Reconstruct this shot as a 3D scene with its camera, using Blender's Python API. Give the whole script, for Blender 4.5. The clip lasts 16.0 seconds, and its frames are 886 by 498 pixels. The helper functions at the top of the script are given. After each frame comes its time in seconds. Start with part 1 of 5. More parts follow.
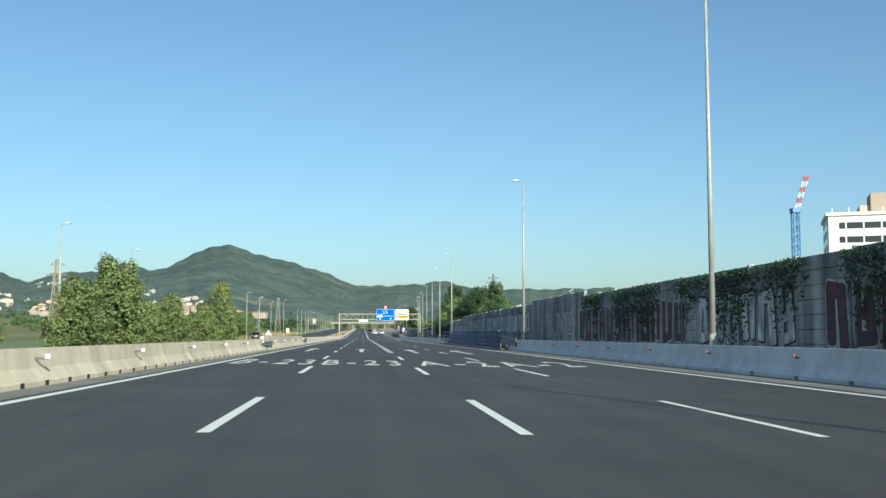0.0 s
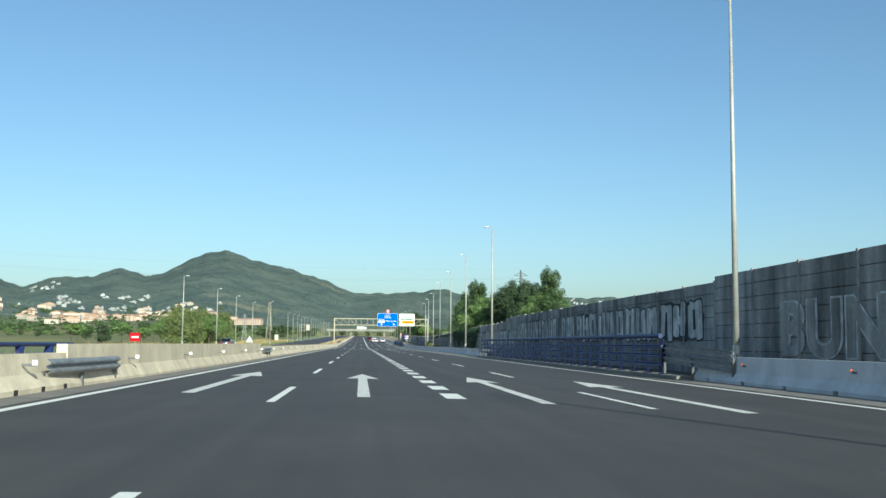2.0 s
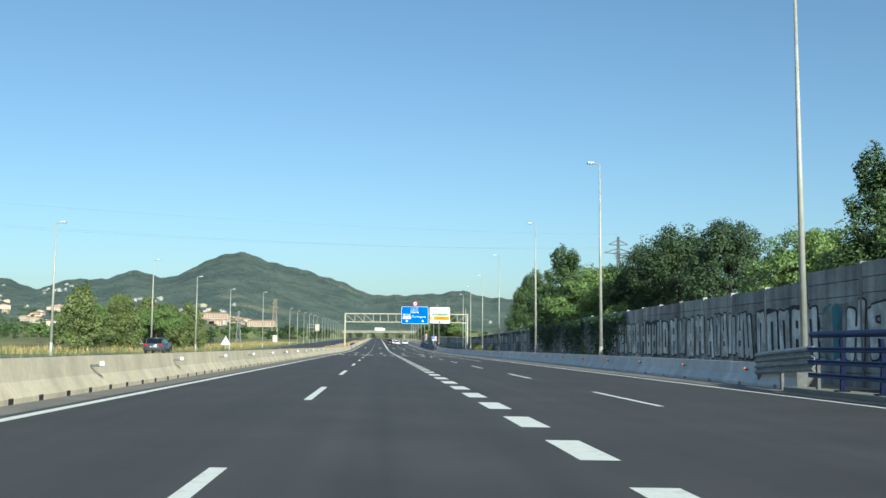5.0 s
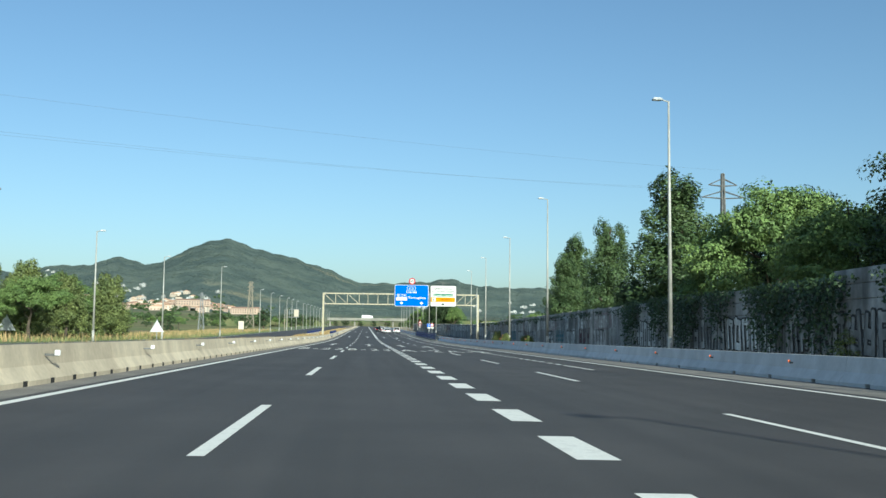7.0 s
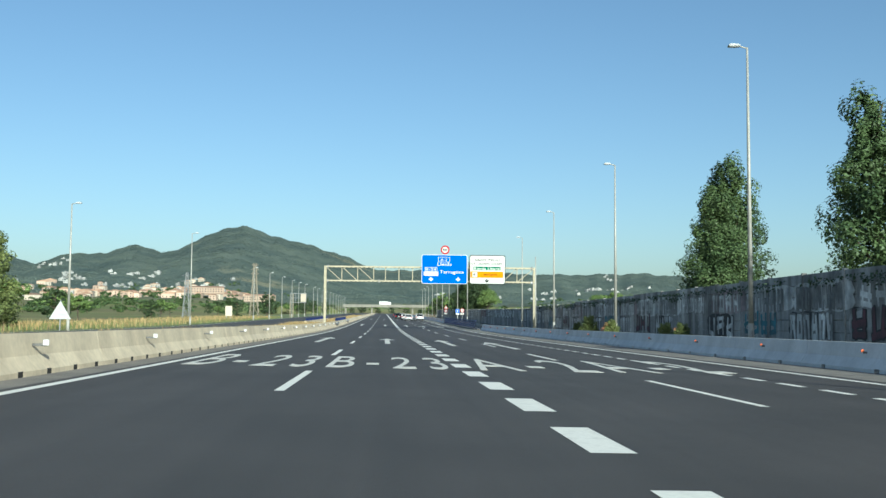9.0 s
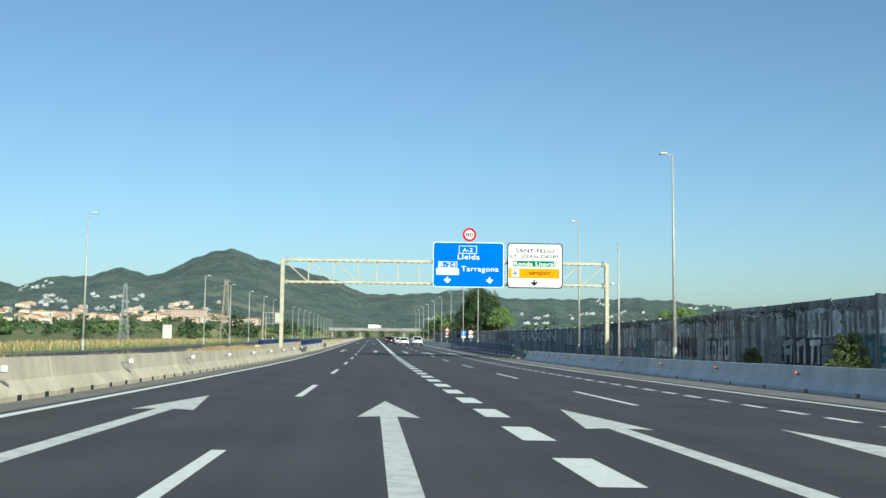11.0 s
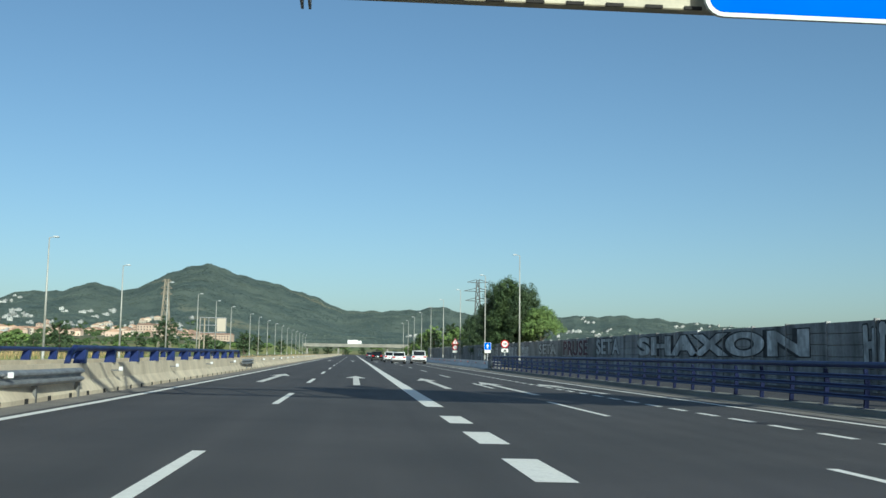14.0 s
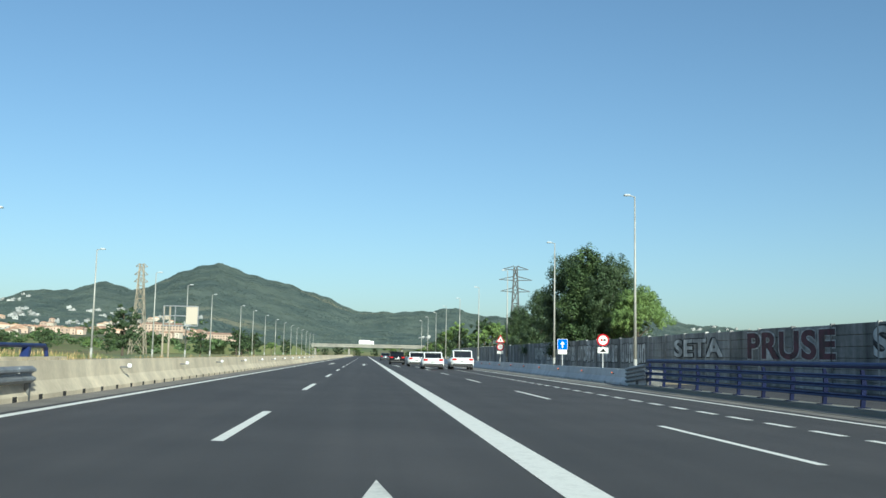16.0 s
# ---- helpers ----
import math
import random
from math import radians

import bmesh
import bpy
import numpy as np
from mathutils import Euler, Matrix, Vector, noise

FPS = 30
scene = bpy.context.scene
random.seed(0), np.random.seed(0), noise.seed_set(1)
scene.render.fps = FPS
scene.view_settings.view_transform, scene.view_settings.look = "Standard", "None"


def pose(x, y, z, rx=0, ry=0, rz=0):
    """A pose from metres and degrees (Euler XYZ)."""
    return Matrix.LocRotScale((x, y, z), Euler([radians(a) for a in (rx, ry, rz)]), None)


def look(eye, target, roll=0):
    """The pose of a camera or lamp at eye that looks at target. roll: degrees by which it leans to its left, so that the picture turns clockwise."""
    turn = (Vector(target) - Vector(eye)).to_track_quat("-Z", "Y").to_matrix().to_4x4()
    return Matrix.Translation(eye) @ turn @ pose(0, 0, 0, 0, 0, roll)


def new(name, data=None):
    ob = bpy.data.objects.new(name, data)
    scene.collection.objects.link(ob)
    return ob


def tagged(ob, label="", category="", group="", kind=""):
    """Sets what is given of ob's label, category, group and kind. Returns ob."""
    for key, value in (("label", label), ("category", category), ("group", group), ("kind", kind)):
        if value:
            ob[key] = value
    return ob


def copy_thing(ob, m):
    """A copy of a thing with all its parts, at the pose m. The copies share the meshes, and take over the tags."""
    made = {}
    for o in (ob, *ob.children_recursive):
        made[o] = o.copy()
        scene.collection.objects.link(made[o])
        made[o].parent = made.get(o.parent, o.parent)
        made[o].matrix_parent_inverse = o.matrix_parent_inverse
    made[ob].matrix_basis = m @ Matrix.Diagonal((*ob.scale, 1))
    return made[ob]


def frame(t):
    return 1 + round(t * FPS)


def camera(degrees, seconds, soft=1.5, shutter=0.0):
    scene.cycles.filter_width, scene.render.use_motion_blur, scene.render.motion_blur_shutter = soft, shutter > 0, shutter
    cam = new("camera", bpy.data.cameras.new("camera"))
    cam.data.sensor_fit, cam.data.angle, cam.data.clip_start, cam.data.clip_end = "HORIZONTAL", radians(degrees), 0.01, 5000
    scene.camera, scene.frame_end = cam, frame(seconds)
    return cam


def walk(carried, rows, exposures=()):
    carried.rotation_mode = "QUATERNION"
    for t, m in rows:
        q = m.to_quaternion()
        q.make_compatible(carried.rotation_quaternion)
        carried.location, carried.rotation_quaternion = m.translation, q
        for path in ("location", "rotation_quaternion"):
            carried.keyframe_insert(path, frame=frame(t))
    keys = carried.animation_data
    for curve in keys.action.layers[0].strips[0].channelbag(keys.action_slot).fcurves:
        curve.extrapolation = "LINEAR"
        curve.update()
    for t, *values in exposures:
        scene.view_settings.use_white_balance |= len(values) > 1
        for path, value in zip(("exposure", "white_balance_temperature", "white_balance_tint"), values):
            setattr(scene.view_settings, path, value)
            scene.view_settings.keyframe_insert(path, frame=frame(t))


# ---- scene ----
cam = camera(47.07, 16.0)
PATH = [
    (0, (1.680, -132.276, 1.030), (1.837, -130.289, 1.199), -0.02),
    (0.5, (1.613, -121.240, 1.030), (1.766, -119.253, 1.198), 0.45),
    (1, (1.559, -110.288, 1.030), (1.716, -108.303, 1.217), 0.31),
    (1.5, (1.525, -99.329, 1.030), (1.686, -97.345, 1.220), 0.28),
    (2, (1.547, -88.226, 1.030), (1.706, -86.241, 1.216), 0.47),
    (2.5, (1.508, -77.082, 1.030), (1.661, -75.097, 1.219), 0.62),
    (3, (1.506, -65.969, 1.030), (1.649, -63.984, 1.230), 0.37),
    (3.5, (1.503, -54.966, 1.030), (1.632, -52.980, 1.225), -0.12),
    (4, (1.415, -43.947, 1.030), (1.533, -41.961, 1.239), 0.19),
    (6.5, (1.300, 11.796, 1.030), (1.444, 13.785, 1.187), 0.71),
    (7, (1.402, 23.069, 1.030), (1.551, 25.056, 1.199), 0.61),
    (7.5, (1.513, 34.269, 1.030), (1.660, 36.256, 1.206), 0.36),
    (8, (1.563, 45.250, 1.030), (1.699, 47.238, 1.197), 0.12),
    (8.5, (1.546, 56.257, 1.030), (1.666, 58.248, 1.174), 0.12),
    (9, (1.535, 67.511, 1.030), (1.650, 69.502, 1.174), 0.43),
    (9.5, (1.452, 78.617, 1.030), (1.572, 80.607, 1.191), 0.71),
    (10, (1.540, 89.706, 1.030), (1.662, 91.695, 1.205), 0.70),
    (12.5, (1.409, 145.556, 1.043), (1.568, 147.538, 1.256), 0.56),
    (13, (1.510, 156.684, 1.067), (1.669, 158.665, 1.289), 0.92),
    (13.5, (1.525, 167.789, 1.108), (1.692, 169.768, 1.340), 1.13),
    (14, (1.632, 178.919, 1.166), (1.804, 180.899, 1.394), 0.74),
    (14.5, (1.688, 189.973, 1.242), (1.850, 191.953, 1.475), 0.55),
    (15, (1.775, 200.869, 1.334), (1.933, 202.849, 1.565), 0.41),
    (15.5, (1.738, 211.582, 1.438), (1.887, 213.563, 1.671), 0.75),
    (16, (1.673, 222.203, 1.550), (1.821, 224.184, 1.781), 1.09),
]
walk(cam, [(t, look(eye, target, roll)) for t, eye, target, roll in PATH], [(0.0, 0.41, 5600, -6.0), (3.0, 0.47, 5600, -6.0), (8.0, 0.38, 5600, -6.0), (12.8, 0.35, 5600, -6.0), (13.5, 0.15, 5600, -6.0), (14.0, 0.13, 5600, -6.0), (14.4, 0.40, 5600, -6.0), (15.0, 0.44, 5600, -6.0), (16.0, 0.38, 5600, -6.0)])

# ---- daylight ----
SUN_AWAY = Vector((-0.27, 0.89, -0.372)).normalized()  # the way the sunlight travels
elev = math.asin(-SUN_AWAY.z)
world = bpy.data.worlds.new("sky")
scene.world = world
world.use_nodes = True
wn = world.node_tree.nodes
sky = wn.new("ShaderNodeTexSky")
sky.sky_type = "NISHITA"
sky.sun_disc = False
sky.sun_elevation = elev
sky.sun_rotation = math.atan2(-SUN_AWAY.x, -SUN_AWAY.y)
sky.air_density, sky.dust_density, sky.ozone_density = 0.9, 1.5, 1.55
wn["Background"].inputs["Strength"].default_value = 0.10
world.node_tree.links.new(sky.outputs["Color"], wn["Background"].inputs["Color"])
sun_data = bpy.data.lights.new("sun", "SUN")
sun_data.energy, sun_data.angle, sun_data.color = 5.0, radians(0.53), (1.0, 0.92, 0.79)
sun_ob = new("sun", sun_data)
sun_ob.matrix_world = look((0, -60, 80), Vector((0, -60, 80)) + SUN_AWAY)


# ---- materials ----
def mat(name, col, rough=0.6, metal=0.0, col2=None, scale=3.0, fine=None, bump=0.0, bscale=40.0, island=0.0, obj=0.0, spec=0.5, detail=6.0, lo=0.35, hi=0.65, streak=0.0, along=(1.3, 1.3, 0.16)):
    """A surface of two colours mixed by noise in object space, with grain and relief; metres per feature = 1 / scale."""
    m = bpy.data.materials.new(name)
    m.use_nodes = True
    nt = m.node_tree
    n, l = nt.nodes, nt.links
    b = n["Principled BSDF"]
    b.inputs["Roughness"].default_value = rough
    b.inputs["Metallic"].default_value = metal
    b.inputs["Specular IOR Level"].default_value = spec
    geo = n.new("ShaderNodeNewGeometry")
    col2 = col2 or tuple(c * 0.8 for c in col)
    tex = n.new("ShaderNodeTexNoise")
    tex.inputs["Scale"].default_value, tex.inputs["Detail"].default_value = scale, detail
    l.new(geo.outputs["Position"], tex.inputs["Vector"])
    ramp = n.new("ShaderNodeMapRange")
    ramp.inputs["From Min"].default_value, ramp.inputs["From Max"].default_value = lo, hi
    l.new(tex.outputs["Fac"], ramp.inputs["Value"])
    mix = n.new("ShaderNodeMix")
    mix.data_type = "RGBA"
    mix.inputs["A"].default_value, mix.inputs["B"].default_value = (*col, 1), (*col2, 1)
    l.new(ramp.outputs["Result"], mix.inputs["Factor"])
    out = mix.outputs["Result"]

    def vary(value, amount):
        nonlocal out
        mr = n.new("ShaderNodeMapRange")
        mr.inputs["To Min"].default_value, mr.inputs["To Max"].default_value = 1 - amount, 1 + amount
        l.new(value, mr.inputs["Value"])
        hsv = n.new("ShaderNodeHueSaturation")
        l.new(mr.outputs["Result"], hsv.inputs["Value"])
        l.new(out, hsv.inputs["Color"])
        out = hsv.outputs["Color"]

    if fine:
        ft = n.new("ShaderNodeTexNoise")
        ft.inputs["Scale"].default_value, ft.inputs["Detail"].default_value = fine[0], 3.0
        l.new(geo.outputs["Position"], ft.inputs["Vector"])
        vary(ft.outputs["Fac"], fine[1])
    if streak:
        mp = n.new("ShaderNodeMapping")
        mp.inputs["Scale"].default_value = along
        l.new(geo.outputs["Position"], mp.inputs["Vector"])
        st = n.new("ShaderNodeTexNoise")
        st.inputs["Scale"].default_value, st.inputs["Detail"].default_value = 1.0, 5.0
        l.new(mp.outputs["Vector"], st.inputs["Vector"])
        mr0 = n.new("ShaderNodeMapRange")
        mr0.inputs["From Min"].default_value, mr0.inputs["From Max"].default_value = 0.3, 0.7
        l.new(st.outputs["Fac"], mr0.inputs["Value"])
        vary(mr0.outputs["Result"], streak)
    if island:
        vary(geo.outputs["Random Per Island"], island)
    if obj:
        oi = n.new("ShaderNodeObjectInfo")
        vary(oi.outputs["Random"], obj)
    l.new(out, b.inputs["Base Color"])
    if bump:
        bt = n.new("ShaderNodeTexNoise")
        bt.inputs["Scale"].default_value, bt.inputs["Detail"].default_value = bscale, 4.0
        l.new(geo.outputs["Position"], bt.inputs["Vector"])
        bp = n.new("ShaderNodeBump")
        bp.inputs["Strength"].default_value, bp.inputs["Distance"].default_value = bump, 0.02
        l.new(bt.outputs["Fac"], bp.inputs["Height"])
        l.new(bp.outputs["Normal"], b.inputs["Normal"])
    return m


M = {}
M["asphalt"] = mat("asphalt", (0.052, 0.046, 0.042), 0.75, col2=(0.068, 0.060, 0.055), scale=0.35, fine=(60, 0.35), bump=0.5, bscale=90, streak=0.16, along=(1.7, 0.025, 1.0))
M["shoulder"] = mat("shoulder_asphalt", (0.17, 0.155, 0.135), 0.9, col2=(0.235, 0.21, 0.18), scale=0.8, fine=(40, 0.3), bump=0.5, bscale=70)
M["paint"] = mat("road_paint", (0.80, 0.77, 0.69), 0.7, col2=(0.66, 0.63, 0.56), scale=6, fine=(30, 0.15), lo=0.5, hi=0.8)
M["paint_old"] = mat("worn_road_paint", (0.68, 0.65, 0.58), 0.75, col2=(0.46, 0.44, 0.39), scale=5, fine=(25, 0.2), lo=0.45, hi=0.75)
M["concrete"] = mat("barrier_concrete", (0.66, 0.56, 0.40), 0.9, col2=(0.54, 0.45, 0.32), scale=0.9, fine=(9, 0.18), bump=0.3, bscale=30, obj=0.08, streak=0.13)
M["concrete_grey"] = mat("grey_concrete", (0.64, 0.64, 0.64), 0.85, col2=(0.55, 0.55, 0.545), scale=1.2, fine=(8, 0.12), bump=0.25, bscale=30, obj=0.08, streak=0.07)
# Near-black: stands in for shade inside drain holes, also colours the bolt plates.
M["recess"] = mat("recess_dark", (0.03, 0.027, 0.024), 1.0)
M["steel"] = mat("galvanised_steel", (0.36, 0.365, 0.37), 0.6, 0.55, col2=(0.25, 0.255, 0.26), scale=4, fine=(20, 0.12))
M["post_steel"] = mat("dull_post_steel", (0.16, 0.16, 0.155), 0.85, 0.0, col2=(0.11, 0.11, 0.105), scale=4, spec=0.2)
M["slope_grass"] = mat("grassy_slope", (0.085, 0.11, 0.045), 0.95, col2=(0.13, 0.135, 0.06), scale=0.12, fine=(2, 0.3))
M["pole"] = mat("pole_steel", (0.43, 0.42, 0.38), 0.55, 0.2, col2=(0.35, 0.34, 0.30), scale=2, fine=(15, 0.1))
M["lamp_head"] = mat("lamp_housing", (0.62, 0.63, 0.62), 0.4, 0.2)
M["glass_lens"] = mat("lamp_lens", (0.7, 0.72, 0.72), 0.15)
M["blue_rail"] = mat("blue_rail_paint", (0.020, 0.034, 0.125), 0.5, col2=(0.015, 0.024, 0.09), scale=3, fine=(12, 0.2), spec=0.35)
# The same blue rail paint darkened for the posts, shade put into colour.
M["rail_post"] = mat("blue_rail_shaded", (0.010, 0.015, 0.05), 0.8, col2=(0.008, 0.011, 0.035), scale=3, spec=0.1)
M["cream"] = mat("gantry_paint", (0.44, 0.39, 0.27), 0.55, col2=(0.34, 0.30, 0.21), scale=2.5, fine=(14, 0.15))
M["sign_blue"] = mat("sign_blue", (0.0, 0.12, 0.72), 0.8, col2=(0.0, 0.11, 0.66), scale=1.0, spec=0.05)
M["sign_white"] = mat("sign_white", (0.70, 0.70, 0.66), 0.8, col2=(0.64, 0.64, 0.60), scale=1.0, spec=0.04)
M["sign_pale"] = mat("sign_patch", (0.68, 0.60, 0.57), 0.8, spec=0.04)
M["sign_green"] = mat("sign_green", (0.0, 0.16, 0.075), 0.8, spec=0.04)
M["sign_orange"] = mat("sign_orange", (0.74, 0.27, 0.0), 0.8, spec=0.04)
M["sign_red"] = mat("sign_red", (0.46, 0.008, 0.02), 0.8, spec=0.04)
M["black"] = mat("sign_black", (0.012, 0.012, 0.013), 0.8, spec=0.04)
M["panel"] = mat("wall_panel", (0.215, 0.215, 0.21), 0.9, col2=(0.32, 0.315, 0.305), scale=0.7, fine=(6, 0.3), bump=0.4, bscale=18, obj=0.25, streak=0.55)
M["spray_grey"] = mat("spray_pale_grey", (0.60, 0.60, 0.585), 0.8, col2=(0.28, 0.28, 0.275), scale=1.6, fine=(5, 0.3), lo=0.4, hi=0.7, streak=0.5)
M["spray_mid"] = mat("spray_mid_grey", (0.33, 0.33, 0.32), 0.85, col2=(0.15, 0.15, 0.148), scale=1.1, fine=(4, 0.3), streak=0.6)
M["spray_white"] = mat("spray_white", (0.6, 0.6, 0.6), 0.8, col2=(0.3, 0.3, 0.3), scale=2.2, fine=(7, 0.3))
M["spray_dark"] = mat("spray_black", (0.018, 0.018, 0.02), 0.8, col2=(0.05, 0.05, 0.05), scale=3)
M["spray_teal"] = mat("spray_teal", (0.06, 0.22, 0.27), 0.8, col2=(0.05, 0.1, 0.12), scale=2)
M["spray_pink"] = mat("spray_faded_pink", (0.30, 0.24, 0.245), 0.85, col2=(0.16, 0.14, 0.145), scale=1.3, fine=(4, 0.3), streak=0.5)
M["spray_maroon"] = mat("spray_maroon", (0.12, 0.045, 0.06), 0.8, col2=(0.06, 0.035, 0.04), scale=2)
M["orange_refl"] = mat("orange_reflector", (0.85, 0.18, 0.06), 0.3)
M["bark"] = mat("bark", (0.11, 0.085, 0.06), 0.95, col2=(0.06, 0.048, 0.036), scale=6, bump=0.5, bscale=25)


def leafmat(name, a, b, amount=0.35):
    m = mat(name, a, 0.55, col2=b, scale=0.6, island=amount, spec=0.25)
    bs = m.node_tree.nodes["Principled BSDF"]
    bs.inputs["Transmission Weight"].default_value = 0.0
    bs.inputs["Subsurface Weight"].default_value = 0.0
    return m


M["leaf_poplar"] = leafmat("poplar_leaf", (0.085, 0.125, 0.045), (0.055, 0.09, 0.036))
M["leaf_acacia"] = leafmat("acacia_leaf", (0.17, 0.24, 0.07), (0.105, 0.165, 0.052))
M["leaf_dark"] = leafmat("dark_leaf", (0.062, 0.092, 0.038), (0.040, 0.064, 0.03))
M["leaf_bush"] = leafmat("bush_leaf", (0.18, 0.21, 0.068), (0.105, 0.135, 0.048))
# Pine green pulled towards bluish grey: the distance haze is in the colour.
M["pine"] = mat("pine_crown_hazy", (0.108, 0.134, 0.108), 0.6, col2=(0.068, 0.094, 0.088), scale=0.0065, island=0.22, spec=0.2, lo=0.42, hi=0.6)
M["grass"] = leafmat("dry_grass_blade", (0.41, 0.285, 0.13), (0.31, 0.235, 0.11))
M["grass_green"] = leafmat("green_grass_blade", (0.12, 0.16, 0.05), (0.2, 0.19, 0.08))
M["ivy"] = leafmat("ivy_leaf", (0.05, 0.08, 0.032), (0.03, 0.052, 0.024))
M["flower"] = leafmat("dry_oleander_blossom", (0.62, 0.32, 0.17), (0.45, 0.24, 0.13))
M["house_wall"] = mat("house_render", (0.54, 0.415, 0.325), 0.9, col2=(0.47, 0.345, 0.265), scale=0.02, obj=0.3, detail=2)
M["house_pale"] = mat("house_pale_render", (0.56, 0.495, 0.405), 0.9, col2=(0.48, 0.41, 0.325), scale=0.02, obj=0.3, detail=2)
# White render greyed down, so that haze over the far slopes sits in it.
M["house_white"] = mat("house_white_hazed", (0.38, 0.385, 0.37), 0.9, col2=(0.30, 0.30, 0.285), scale=0.02, obj=0.3, detail=2)
M["roof_tile"] = mat("clay_tiles", (0.38, 0.245, 0.17), 0.9, col2=(0.30, 0.19, 0.135), scale=0.5, obj=0.3)
M["white_wall"] = mat("white_render", (0.74, 0.72, 0.66), 0.85, col2=(0.66, 0.63, 0.57), scale=0.3)
M["brick_tower"] = mat("brown_brick", (0.30, 0.19, 0.13), 0.9, col2=(0.22, 0.15, 0.11), scale=0.3)
M["window"] = mat("dark_window", (0.03, 0.035, 0.04), 0.15)
M["crane_blue"] = mat("crane_blue", (0.10, 0.22, 0.42), 0.5)
M["crane_red"] = mat("crane_red", (0.55, 0.06, 0.05), 0.5)
M["crane_white"] = mat("crane_white", (0.75, 0.75, 0.73), 0.5)
M["lattice"] = mat("pylon_steel", (0.34, 0.29, 0.22), 0.7, 0.1, col2=(0.27, 0.23, 0.17), scale=0.5)
M["cable"] = mat("cable", (0.10, 0.11, 0.12), 0.6)
M["bridge"] = mat("bridge_concrete", (0.27, 0.26, 0.22), 0.9, col2=(0.20, 0.19, 0.165), scale=0.2, fine=(2, 0.15))
M["car_white"] = mat("white_car_paint", (0.78, 0.78, 0.78), 0.22, spec=0.6)
M["car_dark"] = mat("black_car_paint", (0.012, 0.013, 0.015), 0.2, spec=0.6)
M["car_grey"] = mat("grey_car_paint", (0.10, 0.12, 0.15), 0.25, 0.3)
M["car_glass"] = mat("tinted_glass", (0.012, 0.014, 0.016), 0.05, spec=0.8)
M["rubber"] = mat("rubber", (0.018, 0.018, 0.018), 0.85)
M["rim"] = mat("alloy_rim", (0.4, 0.4, 0.41), 0.35, 0.8)
M["tail"] = mat("tail_light", (0.45, 0.01, 0.012), 0.2)
M["plastic"] = mat("black_plastic", (0.02, 0.02, 0.021), 0.6)


def terrain_material():
    m = bpy.data.materials.new("land")
    m.use_nodes = True
    nt = m.node_tree
    n, l = nt.nodes, nt.links
    b = n["Principled BSDF"]
    b.inputs["Roughness"].default_value = 0.95
    b.inputs["Specular IOR Level"].default_value = 0.1
    geo = n.new("ShaderNodeNewGeometry")

    def noise_tex(scale, detail=5.0):
        t = n.new("ShaderNodeTexNoise")
        t.inputs["Scale"].default_value, t.inputs["Detail"].default_value = scale, detail
        l.new(geo.outputs["Position"], t.inputs["Vector"])
        return t.outputs["Fac"]

    def ramp(v, lo, hi):
        r = n.new("ShaderNodeMapRange")
        r.interpolation_type = "SMOOTHSTEP"
        r.inputs["From Min"].default_value, r.inputs["From Max"].default_value = lo, hi
        l.new(v, r.inputs["Value"])
        return r.outputs["Result"]

    def mix(f, a, c):
        x = n.new("ShaderNodeMix")
        x.data_type = "RGBA"
        l.new(f, x.inputs["Factor"])
        for key, v in (("A", a), ("B", c)):
            if isinstance(v, tuple):
                x.inputs[key].default_value = (*v, 1)
            else:
                l.new(v, x.inputs[key])
        return x.outputs["Result"]

    dry = mix(ramp(noise_tex(0.6), 0.3, 0.7), (0.21, 0.185, 0.095), (0.16, 0.155, 0.078))
    field = mix(ramp(noise_tex(0.008), 0.45, 0.55), (0.15, 0.19, 0.068), (0.24, 0.235, 0.10))
    low = mix(ramp(noise_tex(0.02), 0.42, 0.6), dry, field)
    # Slope colours greyed and blued to carry the haze of distance.
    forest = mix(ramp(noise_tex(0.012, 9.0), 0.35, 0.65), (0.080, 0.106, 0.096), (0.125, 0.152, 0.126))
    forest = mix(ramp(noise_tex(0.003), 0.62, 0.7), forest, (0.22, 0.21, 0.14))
    sep = n.new("ShaderNodeSeparateXYZ")
    l.new(geo.outputs["Position"], sep.inputs["Vector"])
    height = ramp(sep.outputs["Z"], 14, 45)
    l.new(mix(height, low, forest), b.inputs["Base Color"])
    bp = n.new("ShaderNodeBump")
    bp.inputs["Strength"].default_value, bp.inputs["Distance"].default_value = 0.35, 6.0
    l.new(noise_tex(0.04, 8.0), bp.inputs["Height"])
    l.new(bp.outputs["Normal"], b.inputs["Normal"])
    return m


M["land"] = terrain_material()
M["meadow"] = mat("meadow", (0.19, 0.20, 0.08), 0.95, col2=(0.12, 0.16, 0.055), scale=0.09, fine=(3, 0.3), bump=0.5, bscale=6)
M["dry_soil"] = mat("dry_verge", (0.36, 0.28, 0.17), 0.95, col2=(0.25, 0.2, 0.12), scale=0.5, fine=(6, 0.3), bump=0.5, bscale=8)


# ---- mesh helpers ----
def part(name, bm, material, parent=None, label="", m=None, smooth=False):
    me = bpy.data.meshes.new(name)
    bm.to_mesh(me)
    bm.free()
    return mesh_part(name, me, material, parent, label, m, smooth)


def mesh_part(name, me, material, parent=None, label="", m=None, smooth=False):
    if material is not None and not me.materials:
        me.materials.append(material)
    if smooth:
        me.polygons.foreach_set("use_smooth", [True] * len(me.polygons))
    ob = new(name, me)
    if parent is not None:
        ob.parent = parent
    if m is not None:
        ob.matrix_basis = m
    if label:
        ob["label"] = label
    return ob


